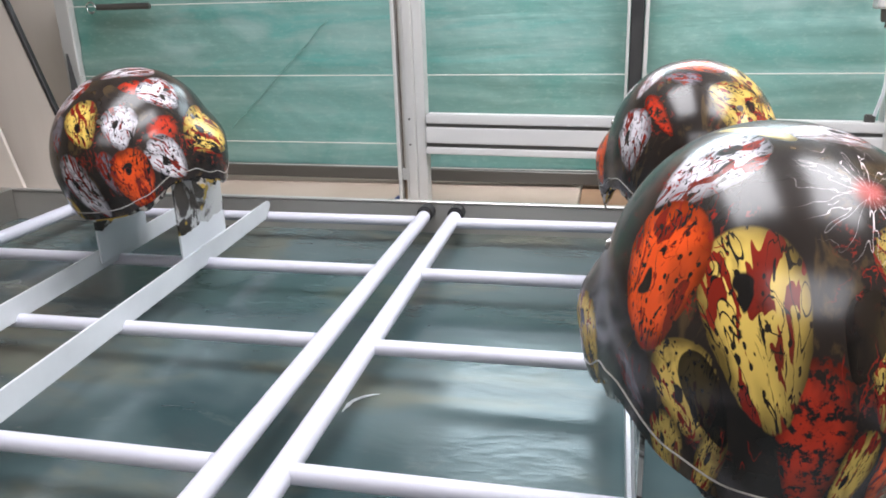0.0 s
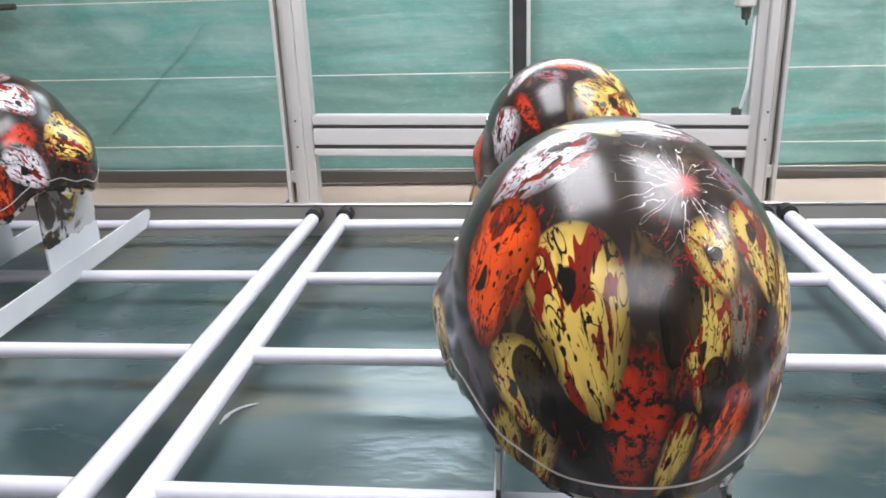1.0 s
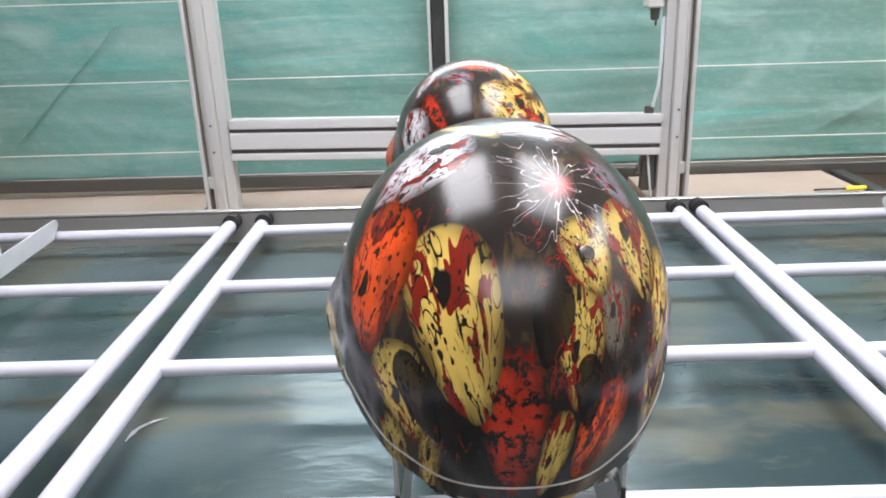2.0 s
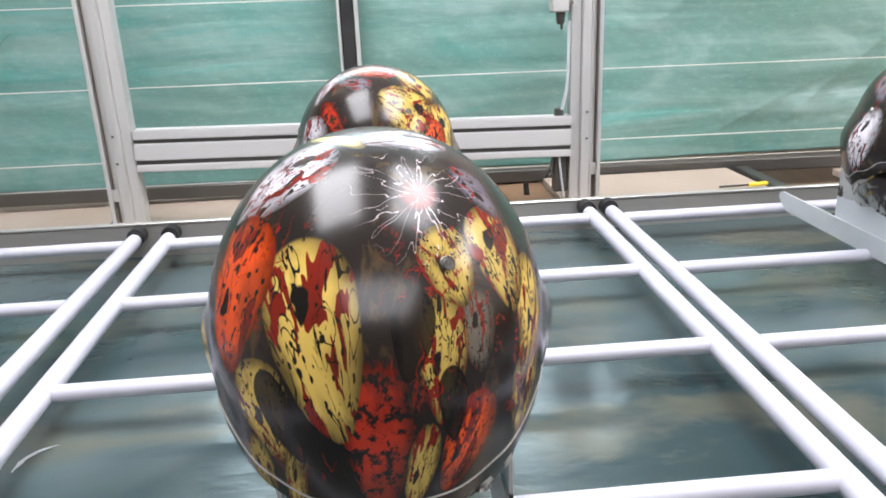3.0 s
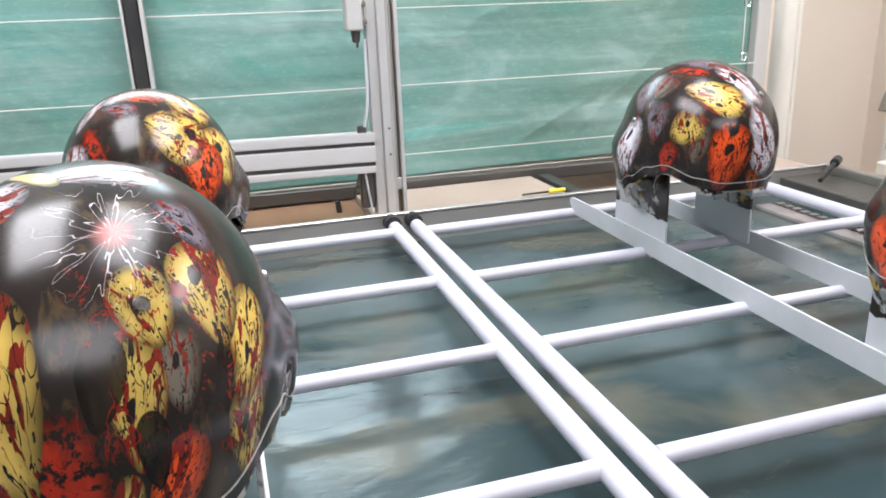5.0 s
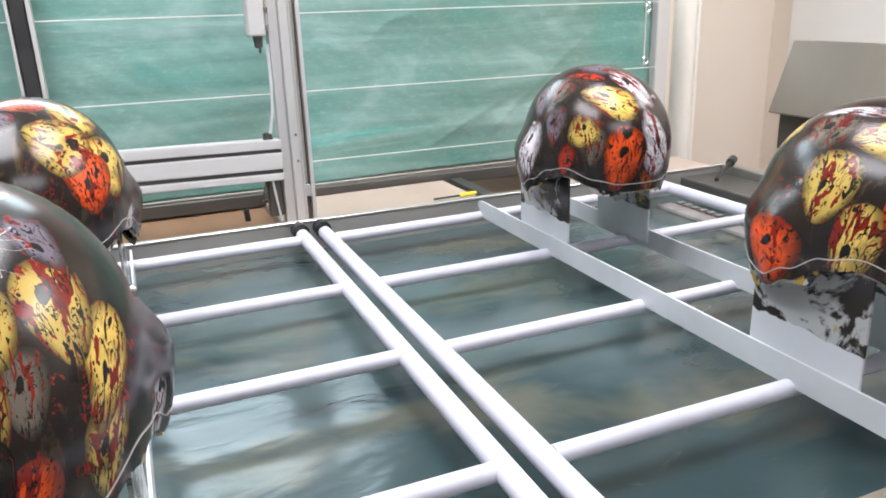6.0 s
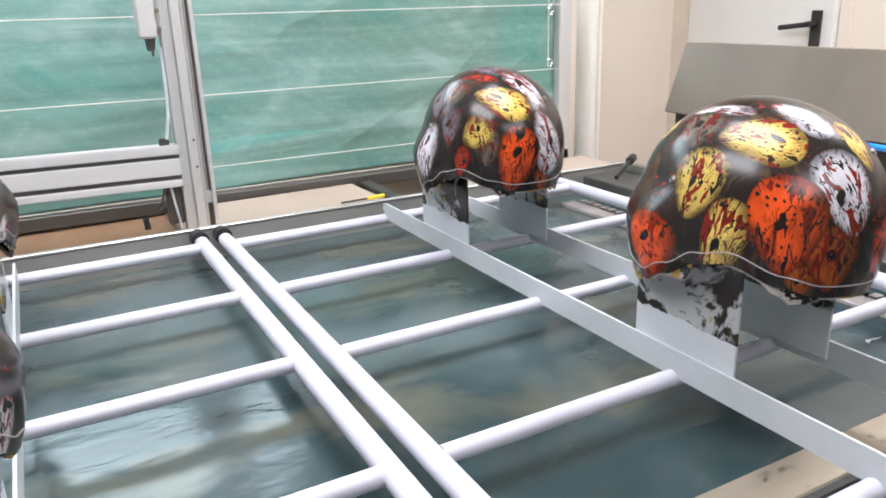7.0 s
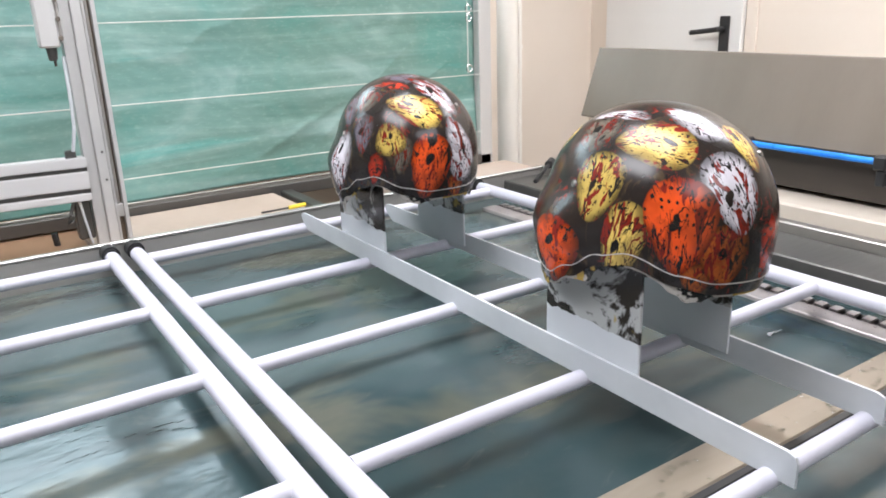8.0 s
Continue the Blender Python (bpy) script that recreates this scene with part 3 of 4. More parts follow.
MASKS["b"] = (
    ("orange", (-0.06, -0.22, 0.97), (0.30, -0.06, 0.00), 0.49),
    ("lilac", (-0.24, -0.43, 0.87), (0.18, -0.10, -0.00), 0.51),
    ("white", (-0.77, -0.58, 0.25), (0.04, 0.08, 0.30), 0.74),
    ("white", (-0.78, 0.15, 0.60), (0.11, 0.00, 0.14), 0.92),
    ("white", (-0.57, -0.22, 0.80), (0.16, 0.11, 0.15), 0.42),
    ("smear", (-0.50, -0.67, 0.54), (-0.12, 0.21, 0.15), 0.30),
    ("gold", (0.33, -0.67, 0.67), (0.28, -0.02, -0.15), 0.92),
    ("orange", (0.61, -0.75, 0.27), (-0.03, 0.08, 0.28), 0.88),
    ("yellow", (0.82, -0.45, 0.35), (-0.04, 0.13, 0.27), 0.92),
    ("gold", (0.47, -0.25, 0.84), (0.22, -0.10, -0.15), 0.92),
    ("white", (0.90, -0.29, -0.33), (0.10, 0.15, 0.15), 0.51),
    ("orange", (-0.97, 0.05, -0.08), (0.02, 0.04, 0.30), 0.45),
)
MASKS["a"] = (
    ("yellow", (0.11, -0.76, 0.64), (-0.12, 0.16, 0.21), 0.72),
    ("white", (0.55, -0.66, 0.51), (-0.04, 0.13, 0.21), 0.77),
    ("orange", (0.61, -0.78, -0.11), (0.01, -0.04, 0.37), 0.56),
    ("lilac", (0.41, -0.91, 0.04), (-0.02, 0.00, 0.27), 0.38),
    ("white", (0.00, -1.00, -0.06), (-0.16, -0.02, 0.38), 0.48),
    ("white", (0.74, -0.04, 0.67), (-0.17, -0.02, 0.19), 0.92),
    ("white", (0.89, -0.45, -0.02), (-0.06, -0.12, 0.28), 0.61),
    ("yellow", (0.98, 0.17, 0.04), (0.02, -0.15, 0.27), 0.92),
    ("smear", (0.89, -0.36, 0.28), (-0.04, 0.05, 0.19), 0.92),
    ("white", (-0.31, -0.40, 0.86), (0.12, 0.24, 0.16), 0.75),
    ("lilac", (-0.33, -0.75, 0.57), (-0.06, 0.16, 0.17), 0.67),
    ("white", (0.25, 0.07, 0.97), (0.16, 0.26, -0.06), 0.62),
    ("yellow", (-0.38, -0.85, -0.36), (-0.05, -0.06, 0.19), 0.61),
    ("smear", (0.50, -0.22, 0.84), (0.11, 0.08, -0.04), 0.84),
)


def helmet_paint(key, seed):
    m, nt, bs = material("helmet_print_" + key)
    v = coords(nt)
    sub = node(nt, "ShaderNodeVectorMath", operation="SUBTRACT")
    sub.inputs[1].default_value = (0, 0, 0.1)
    div = node(nt, "ShaderNodeVectorMath", operation="DIVIDE")
    div.inputs[1].default_value = (HW, HL, HT - 0.1)
    nrm = node(nt, "ShaderNodeVectorMath", operation="NORMALIZE")
    nt.links.new(v, sub.inputs[0])
    nt.links.new(sub.outputs[0], div.inputs[0])
    nt.links.new(div.outputs[0], nrm.inputs[0])
    q = nrm.outputs[0]
    col = blend(nt, noise_of(nt, q, 2.5, 3), (0.006, 0.005, 0.005, 1), (0.03, 0.022, 0.018, 1))
    brush = node(nt, "ShaderNodeMapping")
    brush.inputs["Scale"].default_value = (1.0, 1.0, 0.4)
    nt.links.new(q, brush.inputs[0])
    strokes = noise_of(nt, brush.outputs[0], 4.2 + 0.2 * seed, 4, 0.6, 1.3)
    col = blend(nt, calc(nt, "MULTIPLY", smooth(nt, strokes, 0.55, 0.68), 0.3), col, (0.16, 0.10, 0.035, 1))
    zone = smooth(nt, noise_of(nt, q, 1.6 + 0.1 * seed, 2), 0.52, 0.66)
    splatter = noise_of(nt, q, 15, 5, 0.72)
    col = blend(nt, calc(nt, "MULTIPLY", zone, smooth(nt, splatter, 0.57, 0.6)), col, (0.28, 0.02, 0.01, 1))
    place = q
    for n, (kind, c, u, ratio) in enumerate(MASKS[key][::-1]):
        paint, fade, eyes = PAINTS[kind]
        c, u = Vector(c).normalized(), Vector(u) * 1.05
        w = c.cross(u).normalized() * u.length * ratio
        gr = node(nt, "ShaderNodeGroup", node_tree=OVAL)
        put(nt, gr.inputs["Under"], col)
        put(nt, gr.inputs["Q"], place)
        gr.inputs["Paint"].default_value = (*paint, 1)
        gr.inputs["C"].default_value, gr.inputs["U"].default_value, gr.inputs["V"].default_value = c, u / u.length_squared, w / w.length_squared
        gr.inputs["Seed"].default_value, gr.inputs["Eyes"].default_value = n * 3.7 + seed * 11.3, eyes
        put(nt, gr.inputs["Fade"], smooth(nt, splatter, 0.44, 0.5) if kind == "smear" else fade)
        col, place = gr.outputs[0], gr.outputs[1]
    # dark smoke and blotches over everything
    smoke = noise_of(nt, place, 3.4 + 0.1 * seed, 4, 0.6, 0.5)
    col = blend(nt, calc(nt, "MULTIPLY", smooth(nt, smoke, 0.54, 0.7), 0.45), col, (0.012, 0.01, 0.009, 1))
    tallb = node(nt, "ShaderNodeMapping")
    tallb.inputs["Scale"].default_value = (1, 1, 0.5)
    nt.links.new(place, tallb.inputs[0])
    blot = noise_of(nt, tallb.outputs[0], 6.5, 4, 0.6, 0.9)
    col = blend(nt, smooth(nt, blot, 0.66, 0.675), col, (0.012, 0.01, 0.009, 1))
    # fine drips over everything
    tall = node(nt, "ShaderNodeMapping")
    tall.inputs["Scale"].default_value = (3.2, 3.2, 0.9)
    nt.links.new(place, tall.inputs[0])
    run = calc(nt, "ABSOLUTE", calc(nt, "SUBTRACT", noise_of(nt, tall.outputs[0], 2.2 + 0.07 * seed, 3, 0.6, 0.8), 0.5))
    gate = smooth(nt, noise_of(nt, place, 3.1, 2), 0.55, 0.62)
    col = blend(nt, calc(nt, "MULTIPLY", smooth(nt, run, 0.012, 0.005), gate), col, (0.2, 0.014, 0.008, 1))
    if key == "c":
        # white crack star near the crown
        c = Vector((0.243, -0.477, 0.844)).normalized()
        u = (Vector((0, 0, 1)) - c * c.z).normalized()
        w = u.cross(c)
        ab = []
        for axis in (w, u):
            dt = node(nt, "ShaderNodeVectorMath", operation="DOT_PRODUCT")
            put(nt, dt.inputs[0], place)
            dt.inputs[1].default_value = axis
            ab.append(calc(nt, "SUBTRACT", dt.outputs["Value"], c.dot(axis)))
        r = calc(nt, "SQRT", calc(nt, "ADD", calc(nt, "MULTIPLY", ab[0], ab[0]), calc(nt, "MULTIPLY", ab[1], ab[1])))
        ang = calc(nt, "MULTIPLY", calc(nt, "ARCTAN2", ab[1], ab[0]), 2.1)
        comb = node(nt, "ShaderNodeCombineXYZ")
        put(nt, comb.inputs[0], ang)
        put(nt, comb.inputs[1], calc(nt, "MULTIPLY", r, 2.4))
        ray = calc(nt, "ABSOLUTE", calc(nt, "SUBTRACT", noise_of(nt, comb.outputs[0], 1.25, 2, 0.5), 0.5))
        f = calc(nt, "MULTIPLY", smooth(nt, calc(nt, "DIVIDE", ray, calc(nt, "MAXIMUM", calc(nt, "SUBTRACT", 0.40, r), 0.001)), 0.034, 0.010), smooth(nt, r, 0.40, 0.25))
        col = blend(nt, calc(nt, "MULTIPLY", f, 0.9), col, (0.62, 0.55, 0.56, 1))
        core = calc(nt, "MULTIPLY", smooth(nt, calc(nt, "ADD", r, calc(nt, "MULTIPLY", noise_of(nt, place, 7, 3), 0.12)), 0.17, 0.07), 0.8)
        col = blend(nt, core, col, (0.5, 0.12, 0.11, 1))
    put(nt, bs.inputs["Base Color"], col)
    grain = noise_of(nt, v, 260, 2)
    put(nt, bs.inputs["Roughness"], calc(nt, "MULTIPLY_ADD", noise_of(nt, v, 14, 3), 0.10, 0.16))
    bs.inputs["Specular IOR Level"].default_value = 0.38
    bump(nt, bs, grain, 0.06, 0.0006)
    return m


SPOTS = {
    "a": ((-0.686, 1.197, 1.041), (11.0, -6.5, -2.0), "tilted black helmet printed with yellow, orange and white ovals"),
    "b": ((0.254, 1.197, 1.039), (1.4, 1.7, 2.0), "glossy black helmet printed with orange, gold and white ovals"),
    "c": ((0.258, 0.554, 1.049), (3.4, 0.8, 0.6), "glossy black helmet with yellow and orange ovals and white cracks"),
    "d": ((1.207, 1.199, 1.024), (-0.2, -0.2, -1.4), "glossy black helmet printed with orange, yellow and white ovals"),
    "e": ((1.214, 0.597, 1.022), (-0.4, 4.1, -4.9), "glossy black helmet printed with large orange and yellow ovals"),
}
for seed, (key, (at, turn, text)) in enumerate(SPOTS.items()):
    helmet(text, helmet_paint(key, seed), pose(*at, *turn), seed * 7.3)

# ---- gantry behind the tank ----
GY, GL, GR, SLOPE = 1.86, -0.365, 0.765, 1.1


def upright(x, side):
    """A slotted profile; side: -1 with its open slot to the west, 1 to the east. A lip, the slot, two front ribs and a set-back face."""
    bands = ((0.038, 0.029, 0.0), (0.0155, 0.010, 0.001), (0.009, -0.012, 0.0), (-0.0125, -0.036, 0.016))
    up = None
    for n, (a, b, back) in enumerate(bands):
        x0, x1 = sorted((x + side * a, x + side * b))
        bm = box(x0, x1, -0.03 + back, 0.03, 0.0, 2.3, 0.002, 2)
        if up is None:
            up = part("upright", bm, ALU, gantry)
        else:
            part("rib", bm, ALU, up)
    # slot and groove are darkened by the strips' own colour
    x0, x1 = sorted((x + side * 0.0295, x + side * 0.015))
    part("slot", box(x0, x1, -0.006, 0.028, 0.0, 2.3), SLOTBROWN, up, "brown strip inside the open slot")
    x0, x1 = sorted((x + side * 0.0105, x + side * 0.0085))
    part("groove", box(x0, x1, -0.024, 0.026, 0.0, 2.3), DARKSTEEL, up, "dark strip laid in the groove")
    part("guide_rod", rod((x + side * 0.021, -0.014, 0.93), (x + side * 0.021, -0.014, 2.28), 0.0035, 10, 0.001), STEEL, up, "thin steel guide rod")
    part("slot_cap", box(*sorted((x + side * 0.029, x + side * 0.016)), -0.02, -0.0065, 0.925, 0.955, 0.001), ALU, up, "small end stop")
    for z in (1.02, 1.085):
        part("bolt", rod((x + side * 0.001, -0.031, z), (x + side * 0.001, -0.033, z), 0.003, 8), DARKSTEEL, up, "dark bolt head")
    return up


SLOTBROWN = surface("slot_brown", (0.10, 0.07, 0.045), (0.2, 0.15, 0.10), 0.5, 0.1, 6, 80, (1, 1, 0.1))
gantry = empty("gantry", (0, GY, 0))
upright(GL, -1)
upright(GR, 1)


def bar_part(name, z0, z1, y0, y1, mat, label=""):
    bm = box(GL + 0.038, GR - 0.034, y0, y1, z0, z1, 0.0025, 2)
    bm.transform(pose(0.2, 0, 1.03, 0, SLOPE, 0) @ Matrix.Translation((-0.2, 0, -1.03)))
    return part(name, bm, mat, gantry, label)


bar_part("crossbar", 0.985, 1.084, -0.012, 0.028, ALU_BAR)
bar_part("top_flange", 1.062, 1.086, -0.02, -0.0125, ALU_BAR)
bar_part("middle_flange", 1.012, 1.053, -0.02, -0.0125, ALU_BAR)
bar_part("lower_flange", 0.984, 1.002, -0.02, -0.0125, ALU_BAR)
# thin strips whose own colour darkens the bar's two slots
bar_part("slot_strip", 1.0525, 1.0625, -0.0135, -0.0122, DARKSTEEL, "dark strip laid in the slot")
bar_part("slot_strip", 1.0015, 1.0125, -0.0135, -0.0122, DARKSTEEL, "dark strip laid in the slot")
part("knob", rod((GR - 0.062, 0.0, 1.073), (GR - 0.062, 0.0, 1.092), 0.012, 14, 0.002), DARKSTEEL, gantry, "small dark clamp knob")
part("gusset", box(GR - 0.075, GR - 0.039, -0.005, 0.02, 0.88, 0.975, 0.004), DARKSTEEL, gantry, "dark steel gusset")
part("hose", tube([(GR - 0.04, -0.005, 1.30), (GR - 0.042, -0.01, 1.2), (GR - 0.046, -0.012, 1.14), (GR - 0.056, -0.008, 1.09)], 0.004), PLATE, gantry, "thin grey air hose")
part("hose", tube([(GR - 0.062, -0.008, 0.975), (GR - 0.058, -0.012, 0.93), (GR - 0.05, -0.01, 0.87)], 0.003), PLATE, gantry, "thin grey air hose")
part("hose", tube([(GR - 0.075, -0.002, 0.97), (GR - 0.086, -0.012, 0.945), (GR - 0.094, -0.008, 0.925), (GR - 0.08, -0.006, 0.93)], 0.004), DARKSTEEL, gantry, "dark looped hose")
tagged(gantry, "silver aluminium profile gantry behind the tank", "gantry")

spray = empty("spray_head", (GR - 0.06, GY + 0.0, 1.28))
part("body", box(-0.024, 0.018, -0.02, 0.022, 0.04, 0.17, 0.004), ALU, spray)
part("nozzle", rod((0.0, 0.0, 0.042), (0.0, 0.0, 0.012), 0.012, 14, 0.002, 0.009), DARKSTEEL, spray, "dark grey nozzle")
part("needle", rod((0.003, 0.0, 0.013), (0.003, 0.0, 0.0), 0.003, 8), DARKSTEEL, spray)
part("bracket", box(0.0185, 0.024, -0.018, 0.02, 0.05, 0.16, 0.002), STEEL, spray, "steel mounting plate")
for z in (0.06, 0.1, 0.14):
    part("bolt", rod((0.02, -0.019, z), (0.02, -0.026, z), 0.005, 10, 0.001), CHROME, spray, "shiny bolt")
tagged(spray, "grey metal spray head fixed to the gantry upright", "spray head")

# ---- green screen ----
SY = 2.2
SX0, SX1, SZ0, SZ1 = -1.56, 2.095, 0.875, 1.455
bm = bmesh.new()
NX, NZ = 440, 72
FOLDS = (((1.10, 0.88), (1.66, 1.14)), ((1.38, 0.90), (1.95, 1.36)), ((1.62, 0.95), (2.06, 1.25)), ((1.0, 1.25), (1.4, 1.44)))


def fold(x, z):
    """Depth of the sheet at a place: slack ripples and a few sharp slanted folds."""
    i, k = (x - SX0) * 44, (z - SZ0) * 48
    d = 0.012 * noise.noise(Vector((i * 0.06 - k * 0.06, k * 0.05, 1.0))) + 0.004 * noise.noise(Vector((i * 0.05, k * 0.4, 5.0))) + 0.0012 * noise.noise(Vector((i * 0.5 + k * 0.5, k * 0.3, 9.0)))
    for n, ((xa, za), (xb, zb)) in enumerate(FOLDS):
        along = ((x - xa) * (xb - xa) + (z - za) * (zb - za)) / ((xb - xa) ** 2 + (zb - za) ** 2)
        off = ((x - xa) * (zb - za) - (z - za) * (xb - xa)) / math.hypot(xb - xa, zb - za) + 0.02 * noise.noise(Vector((along * 4, n, 3.0)))
        fade = min(1.0, max(0.0, 4 * along * (1 - along)))
        d -= 0.007 * fade * math.exp(-abs(off) / 0.018)
    return d


g = [[bm.verts.new((SX0 + (SX1 - SX0) * i / NX, SY + fold(SX0 + (SX1 - SX0) * i / NX, SZ0 + (SZ1 - SZ0) * k / NZ), SZ0 + (SZ1 - SZ0) * k / NZ)) for k in range(NZ + 1)] for i in range(NX + 1)]
for i in range(NX):
    for k in range(NZ):
        bm.faces.new((g[i][k], g[i + 1][k], g[i + 1][k + 1], g[i][k + 1]))
ob = part("green_sheet", bm, SHEET)
md = ob.modifiers.new("thickness", "SOLIDIFY")
md.thickness = 0.002
tagged(ob, "wrinkled woven green sheet stretched behind the tank", "sheet")
CREASE = surface("green_crease", (0.09, 0.25, 0.21), (0.17, 0.33, 0.295), 0.5, 0, 30, 160)
for (xa, za), (xb, zb) in (((-1.05, 1.0), (-0.70, 1.32)),):
    pts = []
    for k in range(15):
        f = k / 14
        pts.append((xa + (xb - xa) * f + 0.006 * noise.noise(Vector((k * 0.9, xa, 2.0))), SY - 0.016 + 0.004 * noise.noise(Vector((k * 0.7, xb, 3.0))), za + (zb - za) * f + 0.012 * noise.noise(Vector((k * 0.8, za, 4.0)))))
    part("crease", tube(pts, 0.0018, 6), CREASE, ob, "darker green crease")
tagged(part("sheet_hem", rod((SX0, SY - 0.026, 0.889), (SX1, SY - 0.026, 0.870), 0.0014, 6), CORD), "thin pale hem cord along the sheet's lower edge", "cord", "screen cords")
screen = empty("screen_frame", (0, SY, 0))
bm = box(-1.6, 2.145, -0.03, 0.02, 0.838, 0.876, 0.003)
bm.transform(pose(0, 0, 0.86, 0, 0.6, 0) @ Matrix.Translation((0, 0, -0.86)))
part("bottom_rail", bm, DARKSTEEL, screen, "dark steel bottom rail")
part("east_post", box(2.097, 2.15, -0.03, 0.03, 0.0, 1.5, 0.003), ALU, screen)
part("west_post", box(-1.61, -1.56, -0.03, 0.03, 0.0, 1.5, 0.003), ALU, screen)
part("top_rail", box(-1.56, 2.095, -0.02, 0.03, 1.456, 1.49, 0.003), ALU, screen)
part("black_post", box(0.172, 0.207, -0.075, -0.04, 0.87, 1.5, 0.003), BLACK, screen, "black upright strip")
for x0, x1 in ((0.163, 0.170), (0.209, 0.219)):
    part("post_edge", box(x0, x1, -0.078, -0.04, 0.87, 1.5, 0.001), ALU, screen, "bare aluminium edge")
for z in (1.165, 1.335, 1.365):
    part("eyelet", tube([(2.05 + 0.012 * math.cos(k * 0.7), -0.034, z + 0.012 * math.sin(k * 0.7)) for k in range(10)], 0.0025, 6), CHROME, screen, "small wire eyelet")
part("side_cord", rod((2.045, -0.034, 1.15), (2.045, -0.034, 1.39), 0.0018, 6), CORD, screen)
tagged(screen, "steel and aluminium frame of the green screen", "screen frame")
for z in (0.955, 1.158, 1.372):
    tagged(part("cord", rod((SX0, SY - 0.035, z + 0.01), (SX1, SY - 0.035, z - 0.016), 0.0016, 6), CORD), "thin white cord strung across the green sheet", "cord", "screen cords")
rodthing = empty("turnbuckle", (-1.36, SY - 0.045, 1.378))
part("barrel", rod((-0.085, 0, 0), (0.1, 0, 0.0), 0.0095, 14, 0.002), DARKSTEEL, rodthing, "dark steel barrel")
part("hook", tube([(-0.085, 0, 0)] + [(-0.105 + 0.016 * math.cos(k * 0.62), 0, 0.016 * math.sin(k * 0.62)) for k in range(10)], 0.003, 6), CHROME, rodthing, "shiny wire hook")
tagged(rodthing, "dark steel turnbuckle with a wire hook on a cord", "turnbuckle")

# ---- behind the rim ----
board = bmesh.new()
for z in (0.825, 0.842):
    board.faces.new([board.verts.new((x, y, z)) for x, y in ((0.728, 1.66), (1.30, 1.66), (1.285, 2.16), (0.728, 2.16))])
board.verts.ensure_lookup_table()
for k in range(4):
    board.faces.new([board.verts[k], board.verts[(k + 1) % 4], board.verts[4 + (k + 1) % 4], board.verts[4 + k]])
tagged(part("shelf_board", board, BEIGE, shade=False), "pale beige laminate board behind the tank rim", "board")
tagged(part("shelf_board", box(-1.42, 0.05, 1.66, 2.6, 0.812, 0.829, 0.002), BEIGE), "pale beige laminate board behind the tank rim", "board")
tagged(part("cardboard", box(0.054, 0.722, 1.66, 2.6, 0.812, 0.826, 0.002), CARD), "brown cardboard sheet lying behind the tank rim", "cardboard")
tagged(part("side_board", box(1.62, 2.2, 1.66, 2.16, 0.80, 0.82, 0.002), BEIGE), "pale beige laminate board beside a brown beam", "board")
trestle = empty("trestle", (0, 0, 0))
part("beam", box(-1.38, 2.2, 1.80, 1.86, 0.74, 0.798, 0.003), BROWN, trestle)
part("beam", box(-1.38, 2.2, 2.04, 2.10, 0.74, 0.798, 0.003), BROWN, trestle)
part("brown_panel", box(0.56, 2.2, 1.72, 3.0, 0.70, 0.738, 0.003), BROWN, trestle, "brown wooden panel")
for x in (-1.3, 0.64, 1.45, 2.1):
    part("leg", box(x - 0.03, x + 0.03, 1.80, 2.10, 0.0, 0.738 if x < 0.1 else 0.698, 0.004), BROWN, trestle)
part("steel_tie", box(1.31, 1.35, 1.66, 2.16, 0.80, 0.845, 0.003), DARKSTEEL, trestle, "dark steel tie bar")
tagged(trestle, "brown wooden trestle carrying the beige boards", "trestle")
tagged(part("strut", rod((0.665, 2.05, 0.74), (0.655, 2.05, 0.86), 0.008, 10), BLACK), "thin black strut under the screen rail", "strut")

tool = empty("hand_tool", (1.222, 1.918, 0.8515))
part("handle", rod((0.015, 0.0, 0.0), (0.068, 0.0, 0.002), 0.006, 12, 0.002), YELLOW, tool, "yellow plastic handle")
part("blade", rod((-0.06, 0.012, -0.004), (0.016, 0.0, 0.0), 0.0028, 8), BLACK, tool, "thin dark shaft")
tagged(tool, "yellow-handled hand tool lying on the beige board", "hand tool")
tagged(part("cable", tube([(-0.455, 2.0, 0.834), (-0.452, 1.9, 0.838), (-0.448, 1.78, 0.836), (-0.45, 1.70, 0.838)], 0.006), DARKBLUE), "dark blue cable lying across the board", "cable")

# ---- west end ----
cabinet = empty("cabinet", (-1.66, 2.35, 0))
part("front", box(-0.8, 0.04, 0.0, 0.03, 0.0, 2.2, 0.004), TAUPE, cabinet)
part("seam_strip", box(-0.35, -0.335, -0.004, -0.001, 0.0, 2.2, 0.001), BLACK, cabinet, "dark seam")
tagged(cabinet, "taupe metal cabinet standing behind the tank", "cabinet")
for dx, y, tilt, text in ((0.0, 2.0, -17.3, "taupe sheet with a black edge leaning on the tank's end"), (-0.17, 1.93, -14.5, "pale taupe sheet leaning beside another")):
    p = empty("leaning_panel", (-1.455 + dx, y, 0.833))
    bm = box(-0.45, -0.009, -0.006, 0.006, 0.003, 1.1, 0.002)
    bm.transform(pose(0, 0, 0, 0, tilt, 0))
    part("sheet", bm, TAUPE, p)
    if dx == 0.0:
        bm = box(-0.008, 0.006, -0.009, 0.009, 0.003, 1.1, 0.002)
        bm.transform(pose(0, 0, 0, 0, tilt, 0))
        part("edge_strip", bm, BLACK, p, "black edge strip")
    tagged(p, text, "panel", "leaning panels")
tagged(part("ledge", box(-2.1, -1.422, 1.66, 2.2, 0.80, 0.83, 0.002), TAUPE), "taupe ledge at the tank's end", "ledge")
